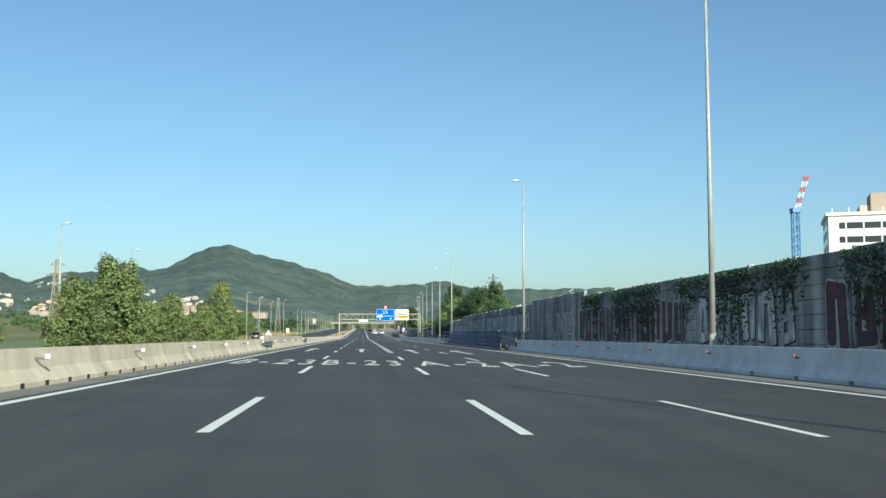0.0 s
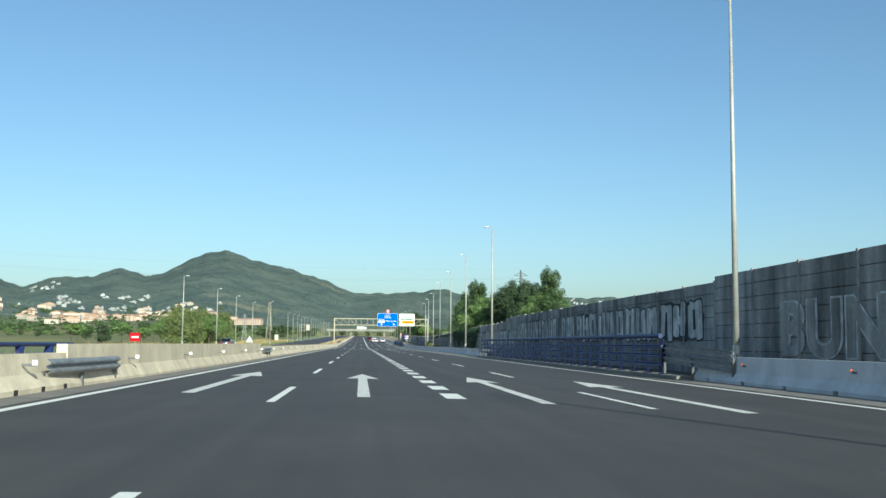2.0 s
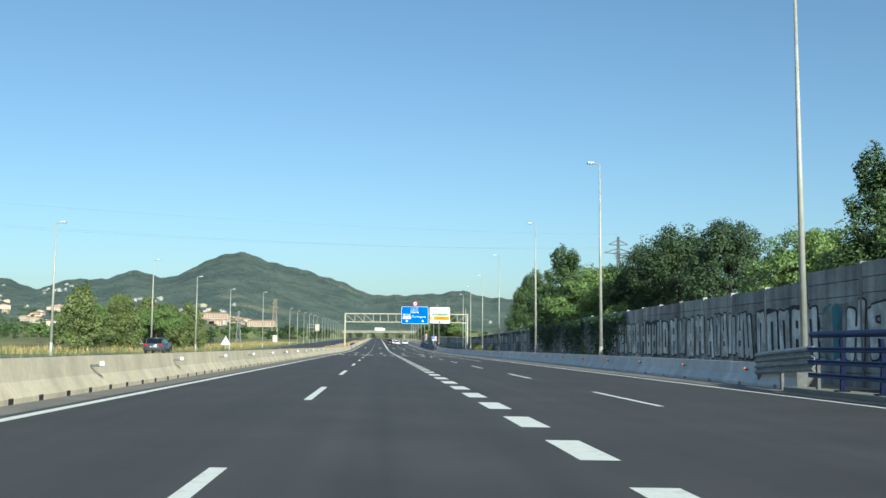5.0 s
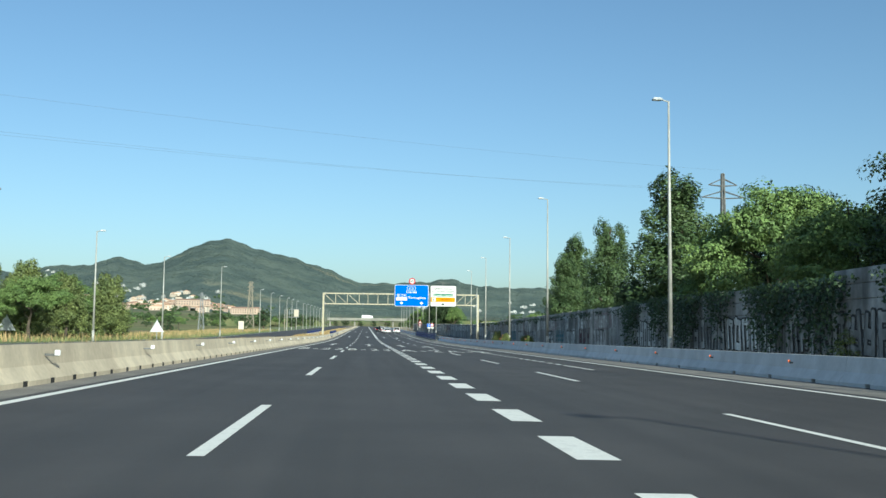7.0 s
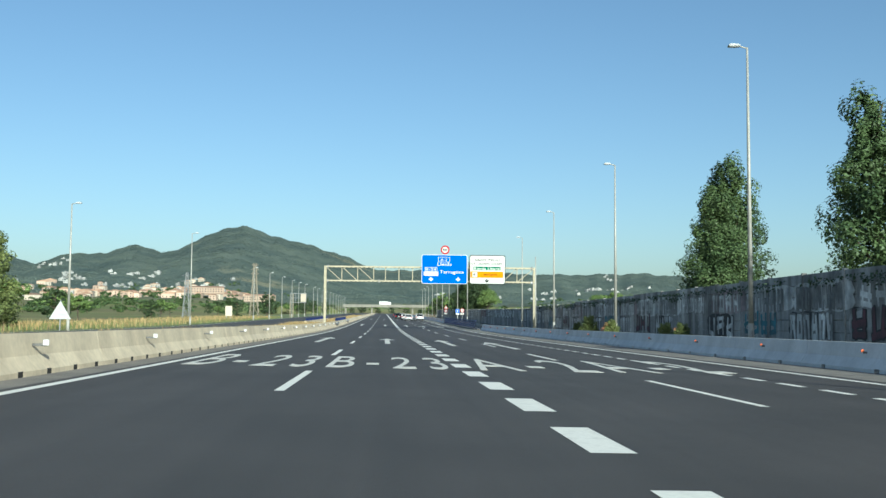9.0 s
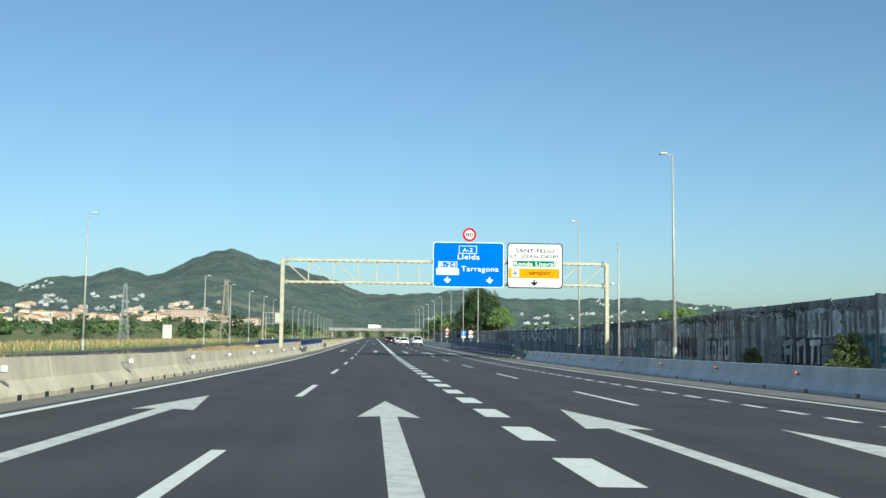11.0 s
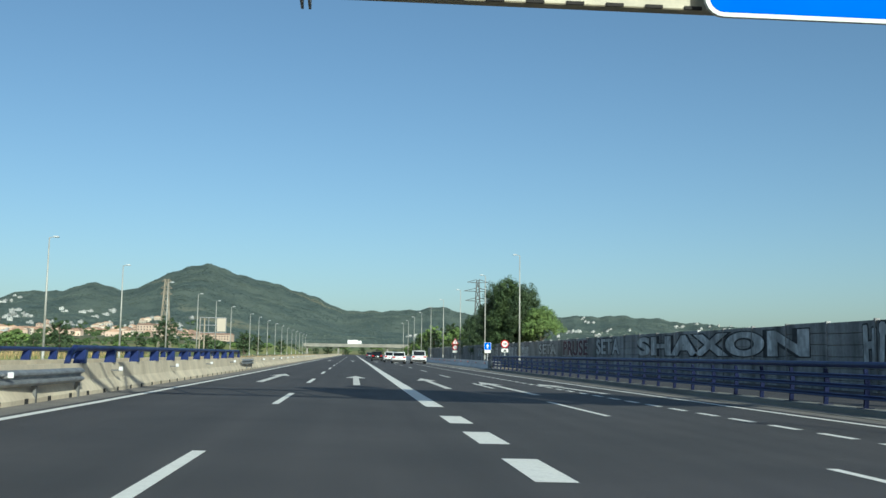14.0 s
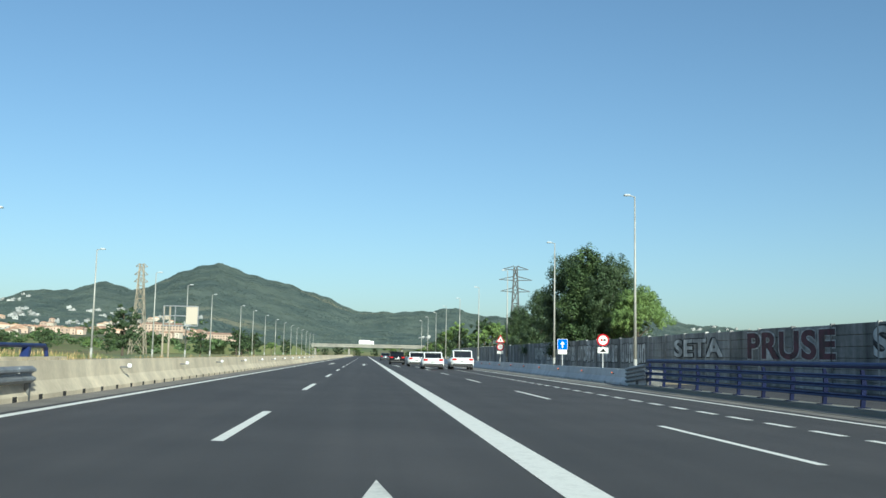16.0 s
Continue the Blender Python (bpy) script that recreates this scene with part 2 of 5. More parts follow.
def thing(name, label, category, group="", kind="", m=None):
    ob = new(name)
    ob.empty_display_size = 0.3
    tagged(ob, label, category, group, kind)
    if m is not None:
        ob.matrix_basis = m
    return ob


def box(bm, c, s, m=None):
    mm = Matrix.Translation(c) @ Matrix.Diagonal((*s, 1))
    return bmesh.ops.create_cube(bm, size=1.0, matrix=(m @ mm) if m else mm)["verts"]


def bevelled(c, s, r=0.02, seg=1):
    bm = bmesh.new()
    box(bm, c, s)
    bmesh.ops.bevel(bm, geom=bm.edges[:], offset=min(r, min(s) * 0.45), segments=seg, affect="EDGES")
    return bm


def tube(bm, p0, p1, r0, r1=None, seg=8, caps=True):
    p0, p1 = Vector(p0), Vector(p1)
    d = p1 - p0
    q = d.to_track_quat("Z", "Y").to_matrix().to_4x4()
    return bmesh.ops.create_cone(bm, cap_ends=caps, segments=seg, radius1=r0, radius2=r0 if r1 is None else r1, depth=d.length,
                                 matrix=Matrix.Translation((p0 + p1) / 2) @ q)["verts"]


def prism(bm, profile, y0, y1):
    """A closed outline of (x, z), drawn out along y."""
    a = [bm.verts.new((x, y0, z)) for x, z in profile]
    b = [bm.verts.new((x, y1, z)) for x, z in profile]
    k = len(profile)
    for i in range(k):
        bm.faces.new((a[i], a[(i + 1) % k], b[(i + 1) % k], b[i]))
    bm.faces.new(a[::-1])
    bm.faces.new(b)


def rounded(cx, cz, w, h, r, seg=5):
    pts = []
    for sx, sz, a0 in ((1, 1, 0), (-1, 1, 90), (-1, -1, 180), (1, -1, 270)):
        for i in range(seg + 1):
            a = radians(a0 + 90 * i / seg)
            pts.append((cx + sx * (w / 2 - r) + r * math.cos(a), cz + sz * (h / 2 - r) + r * math.sin(a)))
    return pts


def fixed(bm):
    bmesh.ops.recalc_face_normals(bm, faces=bm.faces[:])
    return bm


def words(text, width, height, depth=0.006, offset=0.0, spacing=1.0):
    """Letters standing in x and z, facing -y, set to the given size about their middle."""
    cu = bpy.data.curves.new("words", "FONT")
    cu.body, cu.extrude, cu.offset, cu.space_character = text, 0.01, offset, spacing
    tmp = bpy.data.objects.new("words", cu)
    scene.collection.objects.link(tmp)
    dg = bpy.context.evaluated_depsgraph_get()
    me = bpy.data.meshes.new_from_object(tmp.evaluated_get(dg))
    bpy.data.objects.remove(tmp)
    me.materials.clear()
    co = np.empty(len(me.vertices) * 3)
    me.vertices.foreach_get("co", co)
    co = co.reshape(-1, 3)
    lo, hi = co.min(0), co.max(0)
    x = (co[:, 0] - (lo[0] + hi[0]) / 2) / (hi[0] - lo[0]) * width
    z = (co[:, 1] - (lo[1] + hi[1]) / 2) / (hi[1] - lo[1]) * height
    y = -(co[:, 2] - lo[2]) / (hi[2] - lo[2]) * depth
    me.vertices.foreach_set("co", np.stack([x, y, z], 1).ravel())
    me.update()
    return me


def gz(x):
    """The road leans to its right by 1.5 in 100, the shoulder is level."""
    return -0.015 * max(-12.0, min(8.0, x))


def rise(y):
    """The road climbs beyond the sign gantry: level at first, then 1.1 in 100."""
    v = max(0.0, min(1.0, (y - 120) / 110))
    return 0.011 * (110 * (v ** 3 - v ** 4 / 2) + max(0.0, min(y, 900.0) - 230))


def xr(y):
    """The road's right-hand barrier, at its foot."""
    return 12.9 + 0.5 * max(0.0, min(1.0, (y - 10) / 50))


# ---- land, from under the road to the hills ----
def ease(v):
    v = max(0.0, min(1.0, v))
    return v * v * (3 - 2 * v)


CREST = [(-1400, 130), (-900, 131.5), (-680, 109.5), (-646, 112.5), (-618, 108.5), (-590, 96.5), (-561, 95.5), (-534, 108.5), (-496, 116.5), (-468, 110.5), (-446, 113.5), (-435, 128.5), (-414, 127.5), (-394, 126.5),
         (-383, 118.5), (-361, 120.5), (-335, 123.5), (-316, 138.5), (-283, 154.5), (-261, 155.5), (-223, 167.5), (-204, 148.5), (-172, 145.5), (-153, 141.5), (-123, 135), (-98, 127), (-74, 123), (-38, 106), (12, 95),
         (50, 99), (102, 99), (140, 109), (165, 96), (206, 93), (225, 88), (284, 87), (342, 86), (411, 85), (445, 90), (508, 82), (549, 77), (620, 74), (760, 66), (1400, 66)]


def ridge(u):
    """How high the hills stand 4.5 km off, by the side angle u (1800 = 45 degrees)."""
    def at(v):
        v = max(-1399.0, min(1399.0, v))
        for (a, p), (b, q) in zip(CREST, CREST[1:]):
            if v <= b:
                return p + (q - p) * (v - a) / (b - a)
    h = (at(u - 14) + at(u - 5) + at(u + 5) + at(u + 14)) / 4
    return 2.48 * (h - 16) + 2.5 * math.sin(u / 11.0) + 2 * math.sin(u / 4.7 + 1)


def land(x, y):
    r = math.hypot(x, y + 132)
    a = math.atan2(x, y + 132)
    if abs(a) < 1.0:
        u = math.tan(a) * 1800
        side = ease((-u - 60) / 250) if u < 0 else 0.55 * ease((u - 120) / 250)
        h = ridge(u)
    else:
        side, h = 0.5, 150.0
    rough = noise.fractal((x / 420, y / 420, 0.3), 1.0, 2.0, 6)
    fine = noise.fractal((x / 90, y / 90, 1.3), 1.0, 2.0, 3)
    z = -0.45 + 34 * side * ease((r - 800) / 1200)
    hill = ease((r - 1550) / 2950)
    z += (h - 34 * side) * hill + (20 * rough + 3 * fine) * ease((r - 1300) / 900) * (1 - ease((r - 4100) / 400) * 0.75)
    z += 2.2 * fine * ease((r - 3700) / 500)
    return z + rise(y) - 200 * ease((r - 4650) / 700)


def build_land():
    angles = sorted(set([round(-0.52 + 1.04 * i / 420, 5) for i in range(421)] + [round(-math.pi + 2 * math.pi * i / 60, 5) for i in range(60) if abs(-math.pi + 2 * math.pi * i / 60) > 0.53]))
    radii = [6 * 1.075 ** i for i in range(64)]
    radii = [r for r in radii if r < 600] + [600 + 45 * i for i in range(106)]
    verts, faces = [(0, -132, -0.45)], []
    k = len(angles)
    for r in radii:
        for a in angles:
            x, y = r * math.sin(a), -132 + r * math.cos(a)
            verts.append((x, y, land(x, y)))
    for i in range(k):
        faces.append((0, 1 + (i + 1) % k, 1 + i))
    for j in range(len(radii) - 1):
        for i in range(k):
            a, b = 1 + j * k + i, 1 + j * k + (i + 1) % k
            faces.append((a, b, b + k, a + k))
    me = bpy.data.meshes.new("ground")
    me.from_pydata(verts, [], faces)
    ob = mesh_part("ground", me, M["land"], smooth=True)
    tagged(ob, "dry valley floor rising to wooded green hills", "ground", kind="structure")


build_land()


# ---- road ----
def strip(name, x0, x1, material, label, y0=-260, y1=900, lift=0.0, step=8, category="road"):
    """A band of paving between two lines across the road, each a number or a function of y."""
    bm = bmesh.new()
    rows = []
    y = y0
    while y <= y1:
        a, b = (v(y) if callable(v) else v for v in (x0, x1))
        rows.append((bm.verts.new((a, y, gz(a) + lift)), bm.verts.new((b, y, gz(b) + lift))))
        y += step
    for (a, b), (c, d) in zip(rows, rows[1:]):
        bm.faces.new((a, b, d, c))
    return tagged(part(name, bm, material), label, category, kind="structure")


strip("road", -3.75, 8.0, M["asphalt"], "dark grey motorway asphalt with painted lanes")
strip("road", 8.0, 11.75, M["asphalt"], "dark grey motorway asphalt of the exit lane")
strip("road_shoulder", -5.3, -3.75, M["shoulder"], "narrow dusty paved edge beside the median barrier")
strip("road_shoulder", 11.75, lambda y: xr(y) + 0.75, M["shoulder"], "brownish paved shoulder beside the grey barrier")
strip("verge", lambda y: xr(y) + 0.75, lambda y: xr(y) + 40, M["dry_soil"], "dry soil verge behind the barrier", category="verge")
strip("median", -9.2, -5.3, M["dry_soil"], "dry grassy median between the two carriageways", category="verge")
strip("opposite_road", -22.6, -9.2, M["asphalt"], "opposite motorway carriageway, grey asphalt", lift=-0.02)
strip("verge", -42, -22.6, M["meadow"], "green and straw-coloured meadow beyond the opposite carriageway", lift=-0.04, category="verge")

# Asphalt strips added to keep the ground behind the railings dark as shade.
strip("bridge_walkway", lambda y: xr(y) + 0.2, 24, M["asphalt"], "dark strip added behind the blue railing in place of shade", y0=-54, y1=6, lift=0.016, step=6, category="walkway")
strip("bridge_walkway", lambda y: xr(y) + 0.2, 26, M["asphalt"], "dark strip added behind the blue railing in place of shade", y0=192, y1=270, lift=0.016, step=6, category="walkway")
strip("gutter", 12.3, 12.9, M["bridge"], "pale worn concrete gutter band along the shoulder", y0=166, y1=430, lift=0.012, category="gutter")

MARK = 0.005


def marking(name, x0, x1, y0, y1, material, parent):
    bm = bmesh.new()
    n = max(1, int((y1 - y0) / 20))
    for i in range(n):
        a, b = y0 + (y1 - y0) * i / n, y0 + (y1 - y0) * (i + 1) / n
        q = [(x0, a), (x1, a), (x1, b), (x0, b)]
        bm.faces.new([bm.verts.new((x, y, gz(x) + MARK)) for x, y in q])
    return part(name, bm, material, parent)


lines = thing("road_markings", "white painted lane lines, arrows and route numbers on asphalt", "road markings", kind="structure")
marking("edge_line", -3.55, -3.36, -260, 900, M["paint"], lines)
marking("edge_line", 11.18, 11.37, -260, 900, M["paint"], lines)
marking("edge_line", -22.1, -21.95, -260, 900, M["paint"], lines)
marking("edge_line", -9.9, -9.75, -260, 900, M["paint"], lines)
for k in range(-8, 40):
    y = -121.2 + 17 * k
    a = 0.0 if y < 90 else -0.7 if y < 205 else -1.5
    marking("lane_dash", -0.075, 0.075, y + a, y + a + 6.2, M["paint"], lines)
    a = 0.0 if y < 55 else -1.4 if y < 185 else -2.4
    marking("lane_dash", 6.745, 6.885, y + a, y + a + 6.3, M["paint"], lines)
    if y < -75:
        marking("lane_dash", 3.4, 3.55, y, y + 6.0, M["paint"], lines)
for k in range(68):
    y = -68 + 4.0 * k
    if y < 199:
        marking("block_dash", 3.27, 3.67, y, y + 2.1, M["paint"], lines)
marking("solid_line", 3.26, 3.66, 201.5, 720, M["paint"], lines)
for k in range(170):
    y = 64.1 + 2.0 * k
    marking("short_dash", 9.25, 9.42, y, y + 1.2, M["paint"], lines)
marking("solid_line", 9.25, 9.38, 58, 63.4, M["paint"], lines)


def road_words(text, xc, y0, width, length):
    me = words(text, width, length, depth=0.004, offset=0.0, spacing=1.35)
    co = np.empty(len(me.vertices) * 3)
    me.vertices.foreach_get("co", co)
    co = co.reshape(-1, 3)
    x, y = xc + co[:, 0], y0 + length / 2 + co[:, 2]
    me.vertices.foreach_set("co", np.stack([x, y, -0.015 * np.clip(x, -12, 8) + 0.004 - co[:, 1]], 1).ravel())
    me.update()
    mesh_part("route_number", me, M["paint_old"], lines)


for y0, long in ((-95.9, 6.6), (90.8, 7.3)):
    road_words("B-23", -1.6, y0, 2.85, long)
    road_words("B-23", 1.67, y0, 2.9, long)
    road_words("A-2", 5.2, y0, 2.85, long)
    road_words("A-2", 8.45, y0 + 0.3, 2.8, long)


def road_arrow(x, y, length=15.0, w=1.15, lean=0.0):
    bm = bmesh.new()
    head = length * 0.29
    pts = [(-0.13, 0), (0.13, 0), (0.13, length - head), (w / 2, length - head - 0.2), (0, length), (-w / 2, length - head - 0.2), (-0.13, length - head)]
    vs = [bm.verts.new((x + a + lean * b / length, y + b, gz(x + a) + MARK)) for a, b in pts]
    bm.faces.new((vs[0], vs[1], vs[2], vs[6]))
    bm.faces.new((vs[6], vs[2], vs[3], vs[4], vs[5]))
    part("arrow", bm, M["paint_old"], lines)


for y0, xs in ((-68.0, (-1.85, 1.63, 5.1, 8.3)), (117, (-1.75, 1.75, 4.9, 7.4)), (216, (-1.75, 1.8, 5.0, 7.4)), (320, (-1.65, 1.63, 5.0, 7.75))):
    for x, dy in zip(xs, (0.4, 0.0, -1.2, -3.0) if y0 < 0 else (0.8, 0.0, -1.5, -5.4)):
        road_arrow(x, y0 + dy, 15.0, 0.95)
road_arrow(10.1, 212.5, 11, 0.9, -0.4)

# ---- concrete barriers ----
NJ = [(0, 0), (0, 0.09), (-0.17, 0.34), (-0.24, 0.82), (-0.42, 0.82), (-0.49, 0.34), (-0.66, 0.09), (-0.66, 0)]
NOTCH = [(-0.5, 0.0), (-0.5, 0.1), (-0.0068, 0.1), (-0.17, 0.34), (-0.24, 0.82), (-0.42, 0.82), (-0.49, 0.34), (-0.66, 0.09), (-0.66, 0)]
STEP = [(0, 0), (0, 0.06), (-0.17, 0.34), (-0.2, 0.36), (-0.21, 0.9), (-0.44, 0.9), (-0.44, 0)]


def segment_mesh(profile, length, notches=(), mirror=False):
    bm = bmesh.new()
    cuts = [0.0]
    for c in notches:
        cuts += [c - 0.13, c + 0.13]
    cuts.append(length)
    for i, (a, b) in enumerate(zip(cuts, cuts[1:])):
        prism(bm, [(x, min(z, profile[4][1])) for x, z in NOTCH] if i % 2 else profile, a, b)
    if mirror:
        bmesh.ops.scale(bm, vec=(-1, 1, 1), verts=bm.verts[:])
    fixed(bm)
    me = bpy.data.meshes.new("barrier_segment")
    bm.to_mesh(me)
    bm.free()
    return me


LOW = [(x, z if z < 0.3 else 0.34 + (z - 0.34) * 0.79) for x, z in NJ]
left_plain = segment_mesh(LOW, 5.995, (0.75, 2.2, 3.75, 5.2))
left_far = segment_mesh(LOW, 5.995)
left_step = segment_mesh(STEP, 5.995)
right_tall = segment_mesh(NJ, 5.985, (1.5, 4.5), True)
right_plain = segment_mesh(LOW, 5.985, (1.5, 4.5), True)
barrier_left = thing("median_barrier", "sunlit beige concrete median barrier, stained, with drain notches", "barrier", kind="structure")
XL = -4.42
# Block that fills a drain notch; its dark colour replaces the hole's shade.
bm = bevelled((-0.25, 0, 0.05), (0.494, 0.25, 0.094), 0.004)
drain_mesh = bpy.data.meshes.new("drain")
bm.to_mesh(drain_mesh)
bm.free()
for k in range(-20, 130):
    y = 6.0 * k - 18
    near = y < 300
    step_ = -66 < y + 3 < -22
    at = pose(XL + random.uniform(-0.003, 0.003), y, gz(XL), 0, 0, 0)
    seg = mesh_part("barrier_segment", left_step if step_ else left_plain if near else left_far, M["concrete"], barrier_left, m=at)
    if near and y > -135 and not step_:
        for c in (0.75, 2.2, 3.75, 5.2):
            mesh_part("drain", drain_mesh, M["recess"], seg, "block filling the drain hole, coloured dark for its shade", m=pose(0, c, 0))
barrier_right = thing("shoulder_barrier", "smooth grey concrete safety barrier along the shoulder", "barrier", kind="structure")
for k in range(-22, 110):
    y = 6.0 * k
    if -53 < y + 3 < 5 or 194 < y + 3 < 264:
        continue
    turn = -math.degrees(math.atan2(xr(y + 6) - xr(y), 6))
    mesh_part("barrier_segment", right_tall if y < 0 else right_plain, M["concrete_grey"], barrier_right, m=pose(xr(y), y, gz(xr(y)), 0, 0, turn))


def reflector(material, label, size):
    ob = thing("barrier_reflector", label, "reflector", "reflectors on the barriers")
    part("plate", bevelled((0.15, 0, 0.02), (size, 0.025, size), 0.008), material, ob)
    part("bracket", bevelled((0.03, 0.03, -0.02), (0.26, 0.02, 0.05), 0.006), M["post_steel"], ob)
    return ob


white_ref = reflector(M["concrete_grey"], "small white square reflector fixed on concrete barrier", 0.105)
white_ref.matrix_basis = pose(XL - 0.10, -130, gz(XL) + 0.54)
for k in range(1, 56):
    copy_thing(white_ref, pose(XL - 0.10, -129.2 + 8.6 * k, gz(XL) + 0.54, 0, 0, 0))
red_ref = reflector(M["orange_refl"], "small orange reflector fixed on grey barrier", 0.075)
red_ref.matrix_basis = pose(xr(-126.8) + 0.25, -126.8, gz(xr(-126.8)) + 0.58, 0, 0, 180)
for k in range(1, 70):
    y = -126.8 + 6.85 * k
    if not (-53 < y < 5 or 194 < y < 264):
        copy_thing(red_ref, pose(xr(y) + 0.25, y, gz(xr(y)) + (0.58 if y < 0 else 0.5), 0, 0, 180))


# ---- steel guard rails and blue bridge railings ----
def wbeam(name_, p0, p1, z0, z1, parent=None, depth=1):
    """A corrugated guard rail from p0 to p1 (x, y)."""
    prof = [(0.0, 0.155), (0.03, 0.135), (0.08, 0.10), (0.08, 0.06), (0.0, 0.02), (0.0, -0.02), (0.08, -0.06), (0.08, -0.10), (0.03, -0.135), (0.0, -0.155)]
    d = Vector((p1[0] - p0[0], p1[1] - p0[1], 0))
    n = Vector((d.y, -d.x, 0)).normalized() * depth
    bm = bmesh.new()
    ra, rb = [], []
    for o, dz in prof:
        ra.append(bm.verts.new((p0[0] + n.x * o, p0[1] + n.y * o, z0 + dz)))
        rb.append(bm.verts.new((p1[0] + n.x * o, p1[1] + n.y * o, z1 + dz)))
    for i in range(len(prof) - 1):
        bm.faces.new((ra[i], ra[i + 1], rb[i + 1], rb[i]))
    ob = part(name_, bm, M["steel"], parent)
    mod = ob.modifiers.new("thick", "SOLIDIFY")
    mod.thickness = 0.012
    return ob


def guard(points, z, label, side=1, rows=1, drop=0.0):
    ob = thing("guard_rail", label, "guard rail")
    fall = drop / (len(points) - 1)
    for i, (a, b) in enumerate(zip(points, points[1:])):
        for r in range(rows):
            wbeam("beam", a, b, z - 0.34 * r - fall * i, z - 0.34 * r - fall * (i + 1), ob, side)
    z -= drop
    for x, y in points:
        part("post", bevelled((x - side * 0.07, y, z / 2 - 0.16), (0.09, 0.12, z + 0.17), 0.01), M["post_steel"], ob)
    return ob


guard([(XL - 0.1, -67.8), (XL + 0.03, -65.5), (XL + 0.02, -62.5)], 0.52, "short bent galvanised guard rail on the concrete barrier joint")
guard([(XL - 0.1, -23.5), (XL + 0.03, -21.5), (XL + 0.02, -19.5)], 0.55, "short galvanised guard rail on the concrete barrier joint")
guard([(XL - 0.15, 197.3), (XL + 0.03, 199.3), (XL + 0.05, 202.3)], 0.55, "short bent galvanised guard rail under the blue railing")
guard([(XL - 0.1, 236.5), (XL + 0.04, 238.5), (XL + 0.03, 241.5)], 0.55, "short galvanised guard rail at the railing end")


def railing(y0, y1, xf, label, step=2.0, k=1.0, tall=1.0):
    """A blue steel bridge railing: posts, a broad top tube and three lower rails."""
    ob = thing("bridge_railing", label, "railing")
    n = int((y1 - y0) / step)
    me = None
    for i in range(n + 1):
        y = y0 + step * i
        if me is None:
            bm = bmesh.new()
            prism(bm, [(0.0, 0.0), (0.10, 0.0), (0.16, 0.75), (0.10, 1.22), (0.02, 1.22), (0.04, 0.75)], -0.03, 0.03)
            box(bm, (0.05, 0, 0.015), (0.3, 0.24, 0.03))
            bmesh.ops.scale(bm, vec=(1, 1, tall), verts=bm.verts[:])
            fixed(bm)
            me = bpy.data.meshes.new("post")
            bm.to_mesh(me)
            bm.free()
        mesh_part("post", me, M["rail_post"], ob, m=pose(xf(y), y, gz(xf(y)) + 0.12))
    for z, r in ((1.34 * tall, 0.085 * min(1, tall + 0.1)), (0.97 * tall, 0.0), (0.66 * tall, 0.0), (0.34 * tall, 0.0)):
        bm = bmesh.new()
        a, b = xf(y0) - 0.02, xf(y1) - 0.02
        if r:
            tube(bm, (a, y0, gz(a) + 0.12 + z), (b, y1, gz(b) + 0.12 + z), r, seg=12)
        else:
            prism(bm, [(a, -0.13 * k), (a + 0.05, -0.12 * k), (a + 0.02, 0.0), (a + 0.05, 0.12 * k), (a, 0.13 * k), (a - 0.06, 0.09 * k), (a - 0.035, 0.0), (a - 0.06, -0.09 * k)], y0 - 0.2, y1 + 0.2)
            bmesh.ops.translate(bm, vec=(0, 0, gz(a) + 0.12 + z), verts=bm.verts[:])
            fixed(bm)
        part("top_rail" if r else "rail", bm, M["blue_rail"], ob)
    return ob


railing(-51.5, 4.0, lambda y: xr(y) - 0.35, "blue painted steel bridge railing on a concrete kerb", k=0.5, tall=1.04)
railing(197.5, 263.5, lambda y: xr(y) - 0.1, "low blue painted steel bridge railing with worn paint", k=0.45, tall=0.74)
for y0, y1 in ((-53.5, 5.5), (195.5, 265)):
    bm = bmesh.new()
    prism(bm, [(0, 0), (0, 0.12), (0.75, 0.12), (0.75, 0)], y0, y1)
    fixed(bm)
    tagged(part("bridge_kerb", bm, M["bridge"], m=pose(xr((y0 + y1) / 2) - 0.55, 0, gz(xr(y0)) - 0.005)), "low concrete kerb under the blue railing", "kerb", kind="structure")
guard([(xr(-53) - 0.3, -51.5), (xr(-53) - 0.25, -54.5), (xr(-53) + 0.05, -57.5)], 0.95, "double galvanised guard rail joining blue railing and barrier", -1, 2, 0.22)
guard([(xr(5) - 0.3, 4.0), (xr(5) - 0.25, 6.5), (xr(5) + 0.05, 9.0)], 0.95, "double galvanised guard rail joining blue railing and barrier", -1, 2, 0.22)
guard([(xr(208) - 0.15, 197.5), (xr(208) - 0.05, 195), (xr(208) + 0.1, 192.5)], 0.72, "double galvanised guard rail joining blue railing and barrier", -1, 2, 0.22)
guard([(xr(283) - 0.2, 263.5), (xr(283) - 0.1, 265.5), (xr(283) + 0.05, 267.5)], 0.72, "double galvanised guard rail joining blue railing and barrier", -1, 2, 0.22)

# Dull plates added over the barrier ends, which would glare in the sun.
for y in (5.95, 263.95):
    tagged(part("end_plate", bevelled((xr(y) + 0.36, y, gz(xr(y)) + 0.36), (0.7, 0.03, 0.72), 0.01), M["post_steel"]), "dull plate added to darken the sunlit end of the grey barrier", "end plate")


